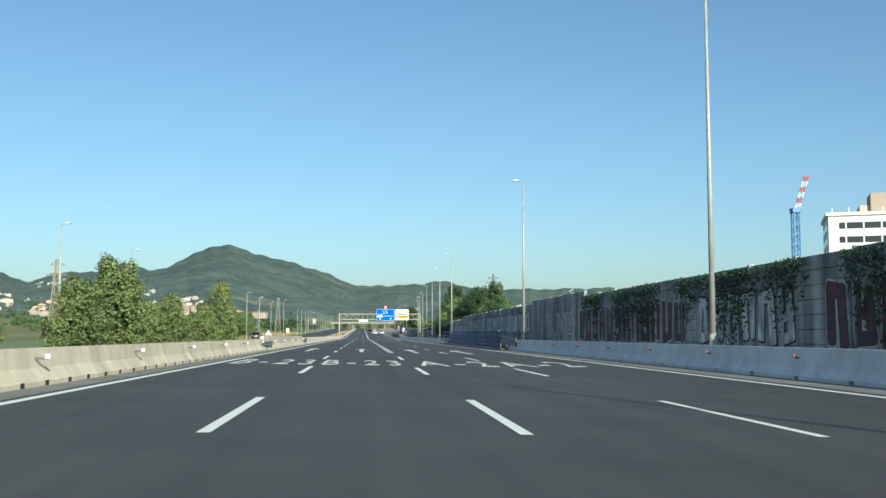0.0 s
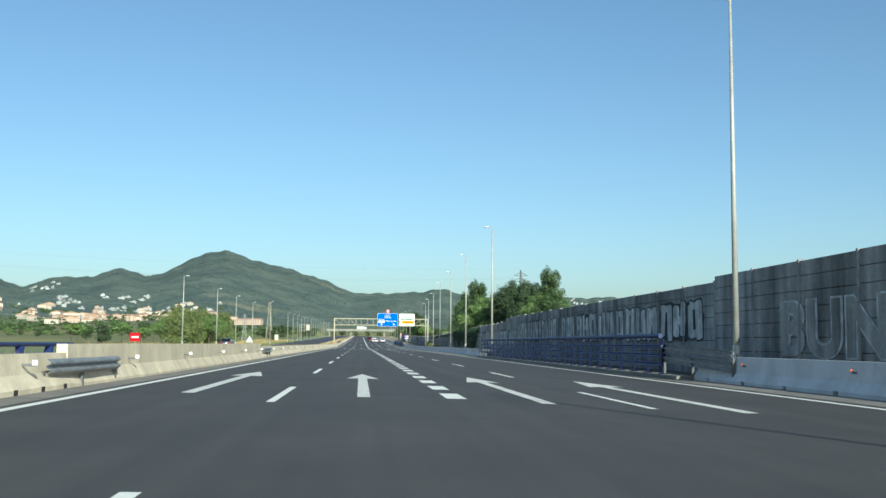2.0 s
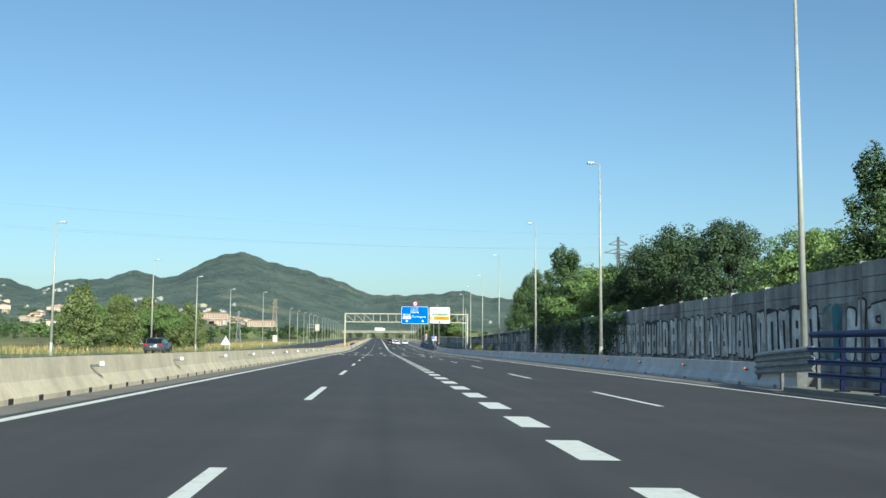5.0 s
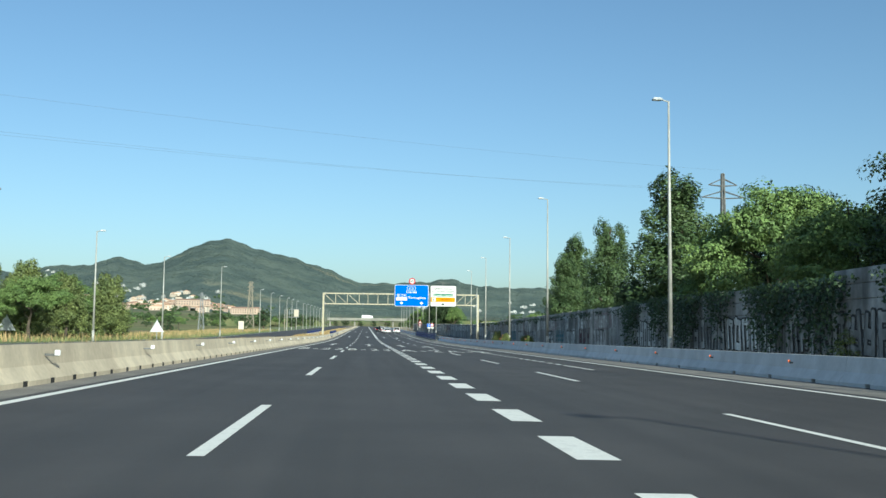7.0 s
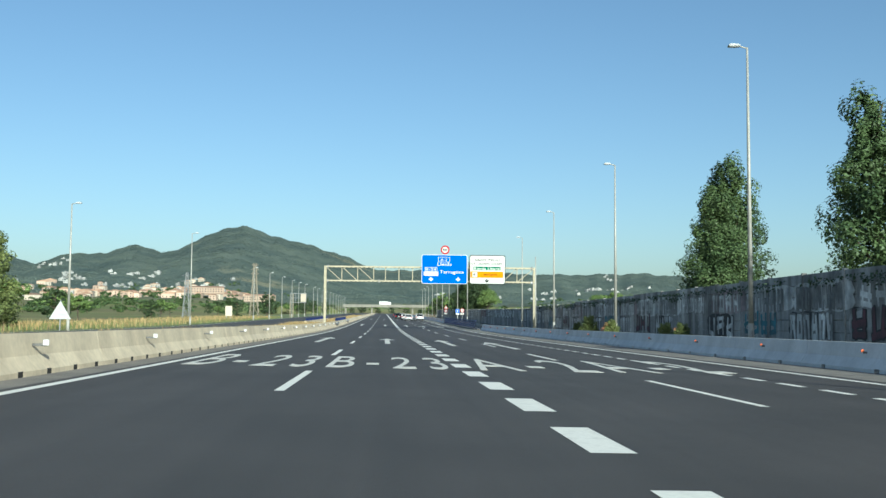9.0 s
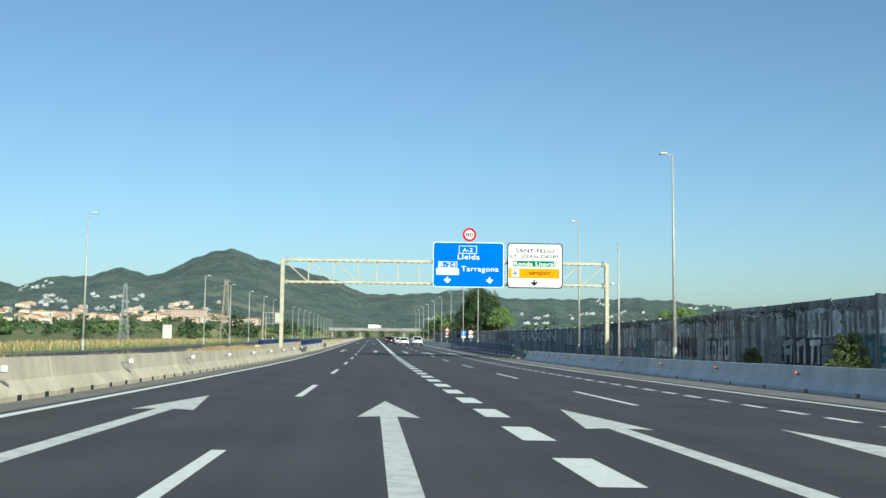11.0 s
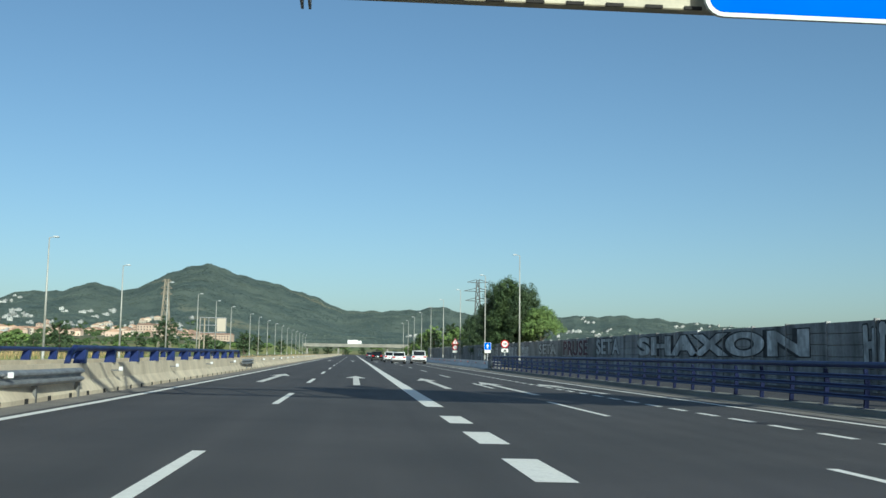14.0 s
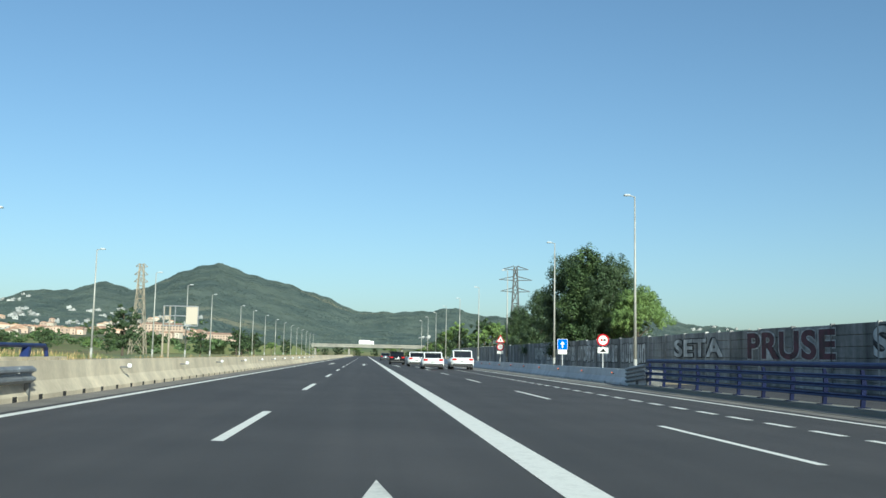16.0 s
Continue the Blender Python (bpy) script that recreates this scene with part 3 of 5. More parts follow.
def top_railing(y0, y1, x, base, label, step=3.0):
    """Slanting blue brackets on top of a barrier, with one tube."""
    ob = thing("bridge_railing", label, "railing")
    y = y0
    while y <= y1:
        bm = bmesh.new()
        prism(bm, [(-0.13, 0), (0.14, 0), (0.09, 0.32), (-0.13, 0.32)], -0.1, 0.1)
        bmesh.ops.transform(bm, matrix=Matrix(((1, 0, 0, 0), (0, 1, 0.9, 0), (0, 0, 1, 0), (0, 0, 0, 1))), verts=bm.verts[:])
        part("bracket", fixed(bm), M["blue_rail"], ob, m=pose(x, y, base))
        y += step
    bm = bmesh.new()
    tube(bm, (x - 0.02, y0 - 0.4, base + 0.36), (x - 0.02, y1 + 1.0, base + 0.36), 0.07, seg=14)
    part("top_rail", bm, M["blue_rail"], ob)
    bm = bmesh.new()
    tube(bm, (x - 0.02, y1 + 0.97, base + 0.37), (x - 0.02, y1 + 1.22, base + 0.24), 0.07, seg=14)
    tube(bm, (x - 0.02, y1 + 1.2, base + 0.27), (x - 0.02, y1 + 1.28, base + 0.0), 0.07, seg=14)
    part("end_tube", bm, M["blue_rail"], ob)
    bm = bmesh.new()
    tube(bm, (x - 0.02, y0 - 0.37, base + 0.37), (x - 0.02, y0 - 0.75, base + 0.22), 0.07, seg=14)
    tube(bm, (x - 0.02, y0 - 0.73, base + 0.25), (x - 0.02, y0 - 1.0, base + 0.0), 0.07, seg=14)
    part("end_tube", bm, M["blue_rail"], ob)
    return ob


top_railing(203.6, 236, XL - 0.33, gz(XL) + 0.715, "blue steel bridge railing on top of the concrete barrier")
top_railing(207, 256, -8.9, 0.75, "blue steel railing on the opposite bridge edge")
top_railing(-89, -51, -8.9, 0.55, "blue steel railing on the opposite bridge edge")
bm = bmesh.new()
prism(bm, [(0, 0), (0, 0.75), (-0.4, 0.75), (-0.4, 0)], 205, 259)
tagged(part("bridge_parapet", fixed(bm), M["concrete"], m=pose(-8.7, 0, 0)), "pale concrete parapet of the opposite bridge", "parapet", kind="structure")
bm = bmesh.new()
prism(bm, [(0, 0), (0, 0.5), (-0.4, 0.5), (-0.4, 0)], -91, -49)
tagged(part("bridge_parapet", fixed(bm), M["concrete"], m=pose(-8.7, 0, 0.05)), "pale concrete parapet of the opposite bridge", "parapet", kind="structure")


# ---- dark noise wall with graffiti ----
def xw(y):
    """The noise wall stands farther and farther from the road."""
    return 15.9 + 1.5 * max(0.0, min(1.0, (y - 10) / 60)) + 4.0 * max(0.0, min(1.0, (y - 70) / 125))


def wall_top(y):
    """The wall's top steps down along the road."""
    for end, top in ((-66, 3.58), (-48, 3.85), (14, 3.64), (58, 3.3), (98, 3.05), (170, 3.1), (203, 2.95)):
        if y < end:
            return top
    return 2.68


noise_wall = thing("noise_wall", "dark grey panelled noise wall covered in graffiti", "wall", kind="structure")
BAY = 4.0
panel_meshes = {}


def panel_mesh(h):
    """One bay: planks lying one on another with open joints."""
    bm = bmesh.new()
    n = max(5, round(h / 0.5))
    for i in range(n):
        a, b = h * i / n, h * (i + 1) / n - 0.015
        prism(bm, [(-0.05, a + 0.01), (-0.06, a + 0.025), (-0.06, b - 0.015), (-0.05, b), (0.0, b), (0.0, a)], 0.06, BAY - 0.06)
    prism(bm, [(0.0, 0.0), (0.0, h - 0.015), (0.06, h - 0.015), (0.06, 0.0)], 0.06, BAY - 0.06)
    me = bpy.data.meshes.new("panel")
    bm.to_mesh(fixed(bm) and me)
    bm.free()
    return me


post_meshes = {}
bays = [(-148 + BAY * k) for k in range(150)]
for y in bays:
    if y > 445:
        break
    top = wall_top(y + 2) + 0.06 * math.sin(y * 0.7)
    key = round(wall_top(y + 2), 2)
    base = gz(xw(y)) - 0.05
    if key not in panel_meshes:
        panel_meshes[key] = panel_mesh(key - base)
        post_meshes[key] = bevelled((0, 0, (key - base) / 2 + 0.02), (0.2, 0.13, key - base + 0.04), 0.012)
        me = bpy.data.meshes.new("wall_post")
        post_meshes[key].to_mesh(me)
        post_meshes[key].free()
        post_meshes[key] = me
    turn = -math.degrees(math.atan2(xw(y + BAY) - xw(y), BAY))
    dz = random.uniform(-0.03, 0.03)
    mesh_part("panel", panel_meshes[key], M["panel"], noise_wall, m=pose(xw(y) + random.uniform(-0.012, 0.012), y, base + dz, 0, 0, turn))
    mesh_part("wall_post", post_meshes[key], M["panel"], noise_wall, m=pose(xw(y), y, base, 0, 0, turn))


def on_wall(y, z, turn_extra=0.0, out=0.075):
    turn = -math.degrees(math.atan2(xw(y + 2) - xw(y - 2), 4))
    return pose(xw(y) - out, y, z, 0, 0, -90 + turn)


def tag_words(text, y, z, w, h, fill, edge, grow=0.06, rim=0.05):
    """Sprayed letters: an outline and the fill before it."""
    mesh_part("graffiti", words(text, w, h, 0.012, grow + rim, 1.05), edge, noise_wall, m=on_wall(y, z))
    mesh_part("graffiti", words(text, w - 0.12, h - 0.12, 0.012, grow, 1.08), fill, noise_wall, m=on_wall(y, z, out=0.088))


def tag_strokes(y, z, w, h, fill, edge, seed, n=6, stout=1.0):
    """Unreadable sprayed letters: bars side by side, tied by short cross bars."""
    for mat_, grow, out in ((edge, 0.07, 0.078), (fill, 0.0, 0.09)):
        rnd = random.Random(seed)
        bm = bmesh.new()
        cw = w / n
        for i in range(n):
            cx = -w / 2 + cw * (i + 0.5)
            bars = []
            for side in (-1, 1):
                bars.append((cx + side * cw * rnd.uniform(0.2, 0.29), rnd.uniform(-0.05, 0.05) * h, cw * rnd.uniform(0.26, 0.36) * stout, h * rnd.uniform(0.78, 0.98), rnd.uniform(-9, 9)))
            for level in rnd.sample((-0.34, 0.0, 0.34), rnd.choice((1, 2))):
                bars.append((cx, level * h, cw * rnd.uniform(0.6, 0.85), h * rnd.uniform(0.16, 0.24), rnd.uniform(-12, 12)))
            for k, (px, pz, bw, bh, a) in enumerate(bars):
                mm = pose(px, 0, pz, 0, a, 0)
                pts = rounded(0, 0, bw + 2 * grow, bh + 2 * grow, (min(bw, bh) + 2 * grow) * 0.22, 2)
                bm.faces.new([bm.verts.new(mm @ Vector((x, -0.0004 * (i % 3) - 0.0012 * k, q))) for x, q in pts])
        part("graffiti", fixed(bm), mat_, noise_wall, m=on_wall(y, z, out=out))


def patch(y, z, w, h, material, seed):
    """An uneven sprayed ground under the letters."""
    rnd = random.Random(seed)
    pts = []
    for i in range(28):
        a = 2 * math.pi * i / 28
        c, q = math.cos(a), math.sin(a)
        k = (abs(c) ** 6 + abs(q) ** 6) ** (-1 / 6)
        pts.append((c * k * w / 2 * rnd.uniform(0.93, 1.03), q * k * h / 2 * rnd.uniform(0.86, 1.06)))
    bm = bmesh.new()
    prism(bm, pts, -0.006, 0)
    part("graffiti", fixed(bm), material, noise_wall, m=on_wall(y, z, out=0.066))


tag_words("BUNES", -60.0, 1.62, 11.0, 1.95, M["panel"], M["spray_white"], 0.03, 0.035)
for i, (y, w, c) in enumerate(((-72, 11, "spray_maroon"), (-83, 11, "spray_maroon"), (-95, 10, "spray_grey"), (-107, 10, "spray_maroon"), (-119, 10, "spray_grey"), (-131, 10, "spray_grey"))):
    patch(y, 1.6, w, 2.2, M["spray_mid"], 300 + i)
    tag_strokes(y, 1.65, w, 2.1, M[c], M["spray_white"] if c == "spray_maroon" else M["spray_dark"], int(-y), 6)
for i in range(16):
    y = -43.5 + 6.4 * i
    z, h = (2.15, 1.75) if y < 4 else (1.55, 1.9)
    if y < 40:
        patch(y, z, 6.3, h * 1.02, M["spray_mid" if i % 3 else "spray_dark"], 330 + i)
        if i in (4, 8):
            patch(y + 2.3, z, 1.4, h, M["spray_teal"], 340 + i)
            tag_strokes(y - 0.8, z, 4.4, h, M["spray_grey"], M["spray_dark"], 40 + i, 3, 1.15)
        else:
            tag_strokes(y, z, 6.1, h, M["spray_grey"], M["spray_dark"], 40 + i, 3 if i < 4 else (5, 6, 4)[i % 3], 1.2 if i < 4 else 1.0)
for i in range(24):
    y = 46 + 6.0 * i
    c = ("spray_grey", "spray_mid", "spray_white", "spray_maroon", "spray_grey", "spray_teal")[i % 6]
    if y < 84:
        tag_strokes(y, 1.2, 5.8, 1.5, M["spray_mid" if i % 3 else "spray_grey"], M["spray_dark"], 90 + i, 6, 0.7)
    elif y < 186:
        patch(y, 2.15, 5.9, 1.2, M[("spray_pink", "spray_mid", "spray_grey", "spray_grey")[i % 4]], 360 + i)
        tag_strokes(y + 0.4, 2.1, 4.6, 0.95, M["spray_grey" if i % 4 < 2 else "spray_mid"], M["panel"], 90 + i, (4, 7, 5)[i % 3], (0.45, 0.9, 0.6)[i % 3])
        patch(y + 1.5, 1.0, 4.2, 1.2, M["spray_mid" if i % 2 else "spray_dark"], 420 + i)
        tag_strokes(y + 1.2, 0.95 + 0.15 * (i % 2), 4.6, 1.15, M[c], M["spray_dark" if i % 3 == 0 else "panel"], 190 + i, (3, 6, 4)[i % 3], (0.5, 0.8, 0.6)[i % 3])
tag_words("NIMETICO", 198.9, 1.5, 7.2, 1.75, M["spray_grey"], M["spray_dark"], 0.05)
for i, (y, w) in enumerate(((190, 6.5), (206.5, 6.5), (214, 6))):
    patch(y, 1.65, w, 1.75, M["spray_mid"], 390 + i)
    tag_strokes(y, 1.7, w, 1.7, M["spray_grey"], M["spray_dark"], 140 + i, int(w / 1.2))
tag_words("SHAXON", 235.0, 1.85, 27.0, 1.35, M["spray_grey"], M["spray_dark"], 0.05)
tag_words("SETA", 256.8, 1.9, 7.3, 1.35, M["spray_grey"], M["spray_dark"], 0.03)
tag_words("PRUSE", 268.5, 1.85, 10.0, 1.45, M["spray_maroon"], M["spray_white"], 0.03, 0.03)
tag_words("SETA", 281.5, 1.8, 9.0, 1.2, M["spray_grey"], M["spray_dark"], 0.03)
for i in range(6):
    tag_strokes(296 + 8 * i, 1.5, 7, 1.5, M["spray_grey"], M["spray_dark"], 160 + i, 6)


# ---- gantry with the direction signs ----
GY, GL, GR = 191.8, -5.6, 19.97
gantry = thing("sign_gantry", "cream painted steel truss gantry across the motorway", "gantry")


def bar(name, p0, p1, w, d=None):
    p0, p1 = Vector(p0), Vector(p1)
    bm = bevelled((0, 0, 0), (w, d or w, (p1 - p0).length), 0.015)
    q = (p1 - p0).to_track_quat("Z", "Y").to_matrix().to_4x4()
    return part(name, bm, M["cream"], gantry, m=Matrix.Translation((p0 + p1) / 2) @ q)


for x in (GL, GR):
    part("post", bevelled((x, GY, 3.8 + gz(x) / 2), (0.30, 0.34, 7.6 - gz(x) - 0.0), 0.02), M["cream"], gantry)
    part("base_plate", bevelled((x, GY, gz(x) + 0.02), (0.6, 0.6, 0.05), 0.01), M["steel"], gantry)
Z0, Z1 = 5.78, 7.5
bar("chord", (GL, GY, Z1), (GR, GY, Z1), 0.22)
bar("chord", (GL, GY, Z0), (GR, GY, Z0), 0.20)
steps = (0, 2.0, 3.92, 5.87, 7.3, 8.94, 10.6, 12.4, 14.2, 16.0, 17.8, 19.6, 21.6, 23.44, GR - GL)
for s in steps[1:-1]:
    bar("upright", (GL + s, GY, Z0), (GL + s, GY, Z1), 0.10)
for i, (a, b) in enumerate(zip(steps, steps[1:])):
    a, b = GL + a, GL + b
    if i < 3:
        bar("diagonal", (a + 0.1, GY, Z1 - 0.08), (b - 0.1, GY, Z0 + 0.08), 0.08)
    elif i > 10:
        bar("diagonal", (a + 0.1, GY, Z0 + 0.08), (b - 0.1, GY, Z1 - 0.08), 0.08)
for x in (GL + 6.52, GL + 0.3, GR - 0.3):
    for z in (Z0, Z1):
        bm = bmesh.new()
        for dx in (-0.05, 0.05):
            box(bm, (x + dx, GY, z), (0.035, 0.40, 0.42))
        part("flange", bm, M["steel"], gantry)
# Rows of near-black plates, read as dark dashes along the chords.
for z in (Z0 - 0.11, Z1 - 0.13):
    for i in range(46):
        x = GL + 0.5 + 0.53 * i
        part("bolt_plate", bevelled((x, GY - 0.115, z + 0.03), (0.24, 0.03, 0.05), 0.006), M["recess"], gantry)
FY = GY - 0.35


def flat(name, pts, y, depth, material, parent, label=""):
    bm = bmesh.new()
    prism(bm, pts, y - depth, y)
    return part(name, fixed(bm), material, parent, label)


def frame_bars(x0, x1, z0, z1, t, y, material, parent, name):
    for c, s in ((((x0 + x1) / 2, z1), (x1 - x0 + t, t)), (((x0 + x1) / 2, z0), (x1 - x0 + t, t)), ((x0, (z0 + z1) / 2), (t, z1 - z0 - t)), ((x1, (z0 + z1) / 2), (t, z1 - z0 - t))):
        bm = bmesh.new()
        box(bm, (c[0], y, c[1]), (s[0], 0.008, s[1]))
        part(name, bm, material, parent)


SB = (6.09, 11.69, 5.50, 9.06)
blue = thing("direction_sign", "large blue motorway sign with white destinations and arrows", "road sign", "signs on the gantry")
cx, cz, w, h = (SB[0] + SB[1]) / 2, (SB[2] + SB[3]) / 2, SB[1] - SB[0], SB[3] - SB[2]
flat("border", rounded(cx, cz, w, h, 0.25), FY, 0.06, M["sign_white"], blue, "white border")
blue_board = flat("board", rounded(cx, cz, w - 0.12, h - 0.12, 0.2), FY - 0.06, 0.008, M["sign_blue"], blue)
SC = (SB[1] - SB[0]) / 495.0


def bx(px):
    return SB[0] + (px - 35) * SC


def bz(py):
    return SB[3] - (py - 203) * (SB[3] - SB[2]) / 325.0


TY = FY - 0.069


def line_of(text, x0, x1, y0, y1, material, parent, offset=0.005):
    mesh_part("lettering", words(text, (x1 - x0) * SC, (y1 - y0) * SC * 0.98, 0.008, offset, 1.08), material, parent, m=pose((bx(x0) + bx(x1)) / 2, TY, (bz(y0) + bz(y1)) / 2))


line_of("A-2", 240, 310, 246, 272, M["sign_white"], blue_board)
frame_bars(bx(216), bx(338), bz(284), bz(231), 0.045, TY - 0.004, M["sign_white"], blue, "number_frame")
line_of("Lleida", 207, 360, 290, 327, M["sign_white"], blue_board)
line_of("B-24", 80, 192, 352, 380, M["sign_white"], blue_board)
frame_bars(bx(74), bx(202), bz(388), bz(346), 0.045, TY - 0.004, M["sign_white"], blue, "number_frame")
flat("patch", rounded((bx(58) + bx(216)) / 2, bz(416), 158 * SC, 46 * SC, 0.02), TY, 0.008, M["sign_pale"], blue, "pale blank patch over old lettering")
line_of("Tarragona", 232, 492, 376, 424, M["sign_white"], blue_board)


def down_arrow(px, py, material, parent, s=1.0):
    pts = [(-0.07, 0.26), (0.07, 0.26), (0.07, 0.02), (0.20, 0.13), (0.29, 0.02), (0, -0.24), (-0.29, 0.02), (-0.20, 0.13), (-0.07, 0.02)]
    flat("arrow", [(bx(px) + a * s, bz(py) + b * s) for a, b in pts], TY, 0.008, material, parent)


down_arrow(136, 478, M["sign_white"], blue)
down_arrow(430, 478, M["sign_white"], blue)

white = thing("direction_sign", "large white exit sign with black, green and orange fields", "road sign", "signs on the gantry")
wx0, wx1 = 11.96, 16.36
flat("border", rounded((wx0 + wx1) / 2, cz, wx1 - wx0, h, 0.25), FY, 0.06, M["black"], white, "black border")
white_board = flat("board", rounded((wx0 + wx1) / 2, cz, wx1 - wx0 - 0.17, h - 0.17, 0.2), FY - 0.06, 0.008, M["sign_white"], white)
line_of("SANT FELIU", 612, 880, 243, 272, M["black"], white_board, 0.022)
line_of("ST. JOAN DESPÍ", 572, 912, 282, 318, M["black"], white_board, 0.022)
green_field = flat("green_field", rounded(bx(744), bz(352), 298 * SC, 40 * SC, 0.01), TY, 0.008, M["sign_green"], white)
mesh_part("lettering", words("Ronda Litoral", 285 * SC, 29 * SC, 0.008, 0.015, 1.08), M["sign_white"], green_field, m=pose(bx(744), TY - 0.009, bz(353)))
orange_field = flat("orange_field", rounded(bx(742), bz(421), 356 * SC, 68 * SC, 0.01), TY, 0.008, M["sign_orange"], white)
flat("symbol_field", rounded(bx(610), bz(421), 52 * SC, 52 * SC, 0.01), TY - 0.009, 0.008, M["sign_white"], orange_field)
bm = bmesh.new()
prism(bm, [(-0.2, -0.03), (0.12, -0.035), (0.22, 0.0), (0.12, 0.035), (-0.2, 0.03)], -0.008, 0)
prism(bm, [(0.06, 0.0), (-0.08, 0.24), (-0.13, 0.24), (-0.04, 0.0), (-0.13, -0.24), (-0.08, -0.24)], -0.0085, 0)
prism(bm, [(-0.14, 0.0), (-0.2, 0.1), (-0.24, 0.1), (-0.2, 0.0), (-0.24, -0.1), (-0.2, -0.1)], -0.0086, 0)
part("aeroplane_symbol", fixed(bm), M["black"], orange_field, m=pose(bx(610), TY - 0.018, bz(421)))
mesh_part("lettering", words("aeroport", 145 * SC, 32 * SC, 0.008, 0.018, 1.08), M["black"], orange_field, m=pose(bx(780), TY - 0.009, bz(423)))
down_arrow(742, 490, M["black"], white)
for sgn, xa in ((blue, (7.3, 10.5)), (white, (12.8, 15.5))):
    for x in xa:
        part("bracket", bevelled((x, GY - 0.22, cz), (0.10, 0.24, h * 0.9), 0.01), M["steel"], sgn)


def disc(cx_, cz_, r, y, depth, material, parent, name, label="", seg=40):
    return flat(name, [(cx_ + r * math.cos(2 * math.pi * i / seg), cz_ + r * math.sin(2 * math.pi * i / seg)) for i in range(seg)], y, depth, material, parent, label)


speed = thing("speed_limit_sign", "round white speed limit sign with red rim on the gantry", "road sign")
disc(8.95, 9.66, 0.54, FY, 0.03, M["sign_red"], speed, "rim", "red rim")
face = disc(8.95, 9.66, 0.37, FY - 0.03, 0.006, M["sign_white"], speed, "face")
mesh_part("lettering", words("80", 0.55, 0.33, 0.006, 0.02, 1.05), M["black"], face, m=pose(8.95, FY - 0.037, 9.66))
part("bracket", bevelled((8.95, GY - 0.25, 8.7), (0.08, 0.06, 2.2), 0.01), M["steel"], speed)


# ---- lamp posts ----
def street_lamp(h, arm, label, group):
    ob = thing("street_lamp", label, "street lamp", group)
    bm = bmesh.new()
    tube(bm, (0, 0, 0), (0, 0, 1.2), 0.13, 0.125, 12)
    tube(bm, (0, 0, 1.2), (0, 0, h), 0.11, 0.045, 12)
    part("pole", bm, M["pole"], ob, smooth=True)
    part("base_plate", bevelled((0, 0, 0.02), (0.42, 0.42, 0.04), 0.01), M["steel"], ob)
    part("service_door", bevelled((0, -0.13, 0.75), (0.11, 0.02, 0.34), 0.006), M["steel"], ob)
    bm = bmesh.new()
    tube(bm, (0, 0, h - 0.03), (-arm * 0.45, 0, h + 0.06), 0.035, 0.032, 8)
    part("arm", bm, M["pole"], ob, smooth=True)
    bm = bmesh.new()
    box(bm, (-arm * 0.68, 0, h + 0.09), (arm * 0.64, 0.34, 0.12))
    for v in bm.verts:
        if v.co.z > h + 0.1:
            v.co.x = -arm * 0.68 + (v.co.x + arm * 0.68) * 0.75
            v.co.y *= 0.6
    bmesh.ops.bevel(bm, geom=bm.edges[:], offset=0.03, segments=2, affect="EDGES")
    head = part("head", bm, M["lamp_head"], ob, "pale grey luminaire housing")
    part("lens", bevelled((-arm * 0.72, 0, h + 0.025), (arm * 0.42, 0.24, 0.03), 0.01), M["glass_lens"], head)
    return ob


RIGHT_LAMPS = [(14.65, 38.7), (15.45, 69.3), (17.6, 137.4), (18.6, 169.0), (20.0, 202.8),
               (19.8, 289.7), (19.8, 319.2), (19.8, 352.0), (19.8, 385.0), (19.8, 418.0), (19.8, 451.0), (19.8, 484.0), (19.8, 517.0), (19.8, 550.0)]
lamp = street_lamp(12.25, 0.8, "tall tapered steel street lamp behind the grey barrier", "lamps along the shoulder")
lamp.matrix_basis = pose(13.95, 7.8, gz(13.95))
tall = street_lamp(13.8, 0.95, "very tall tapered steel street lamp behind the grey barrier", "lamps along the shoulder")
tall.matrix_basis = pose(13.95, -140.5, gz(13.95))
copy_thing(tall, pose(13.95, -97.3, gz(13.95)))
middle = street_lamp(12.95, 0.85, "tall tapered steel street lamp behind the grey barrier", "lamps along the shoulder")
middle.matrix_basis = pose(16.9, 109.4, gz(16.9))
copy_thing(middle, pose(13.95, -55.3, gz(13.95)))
for x, y in RIGHT_LAMPS:
    copy_thing(lamp, pose(x, y, gz(x), 0, 0, random.uniform(-4, 4)))
lamp2 = street_lamp(10.25, 0.8, "tall slender steel street lamp beyond the opposite carriageway", "lamps along the opposite carriageway")
lamp2.matrix_basis = pose(-23.3, -46, 0, 0, 0, 180)
for y in [-116, -81, -20, 57, 91, 118, 149.5, 264, 291, 318, 345, 367, 390, 429, 452] + [480 + 30 * k for k in range(9)]:
    copy_thing(lamp2, pose(-23.3, y, -0.05, 0, 0, 180 + random.uniform(-4, 4)))
tall2 = street_lamp(12.3, 0.9, "very tall slender steel street lamp beyond the opposite carriageway", "lamps along the opposite carriageway")
tall2.matrix_basis = pose(-24.0, 204, -0.05, 0, 0, 180)

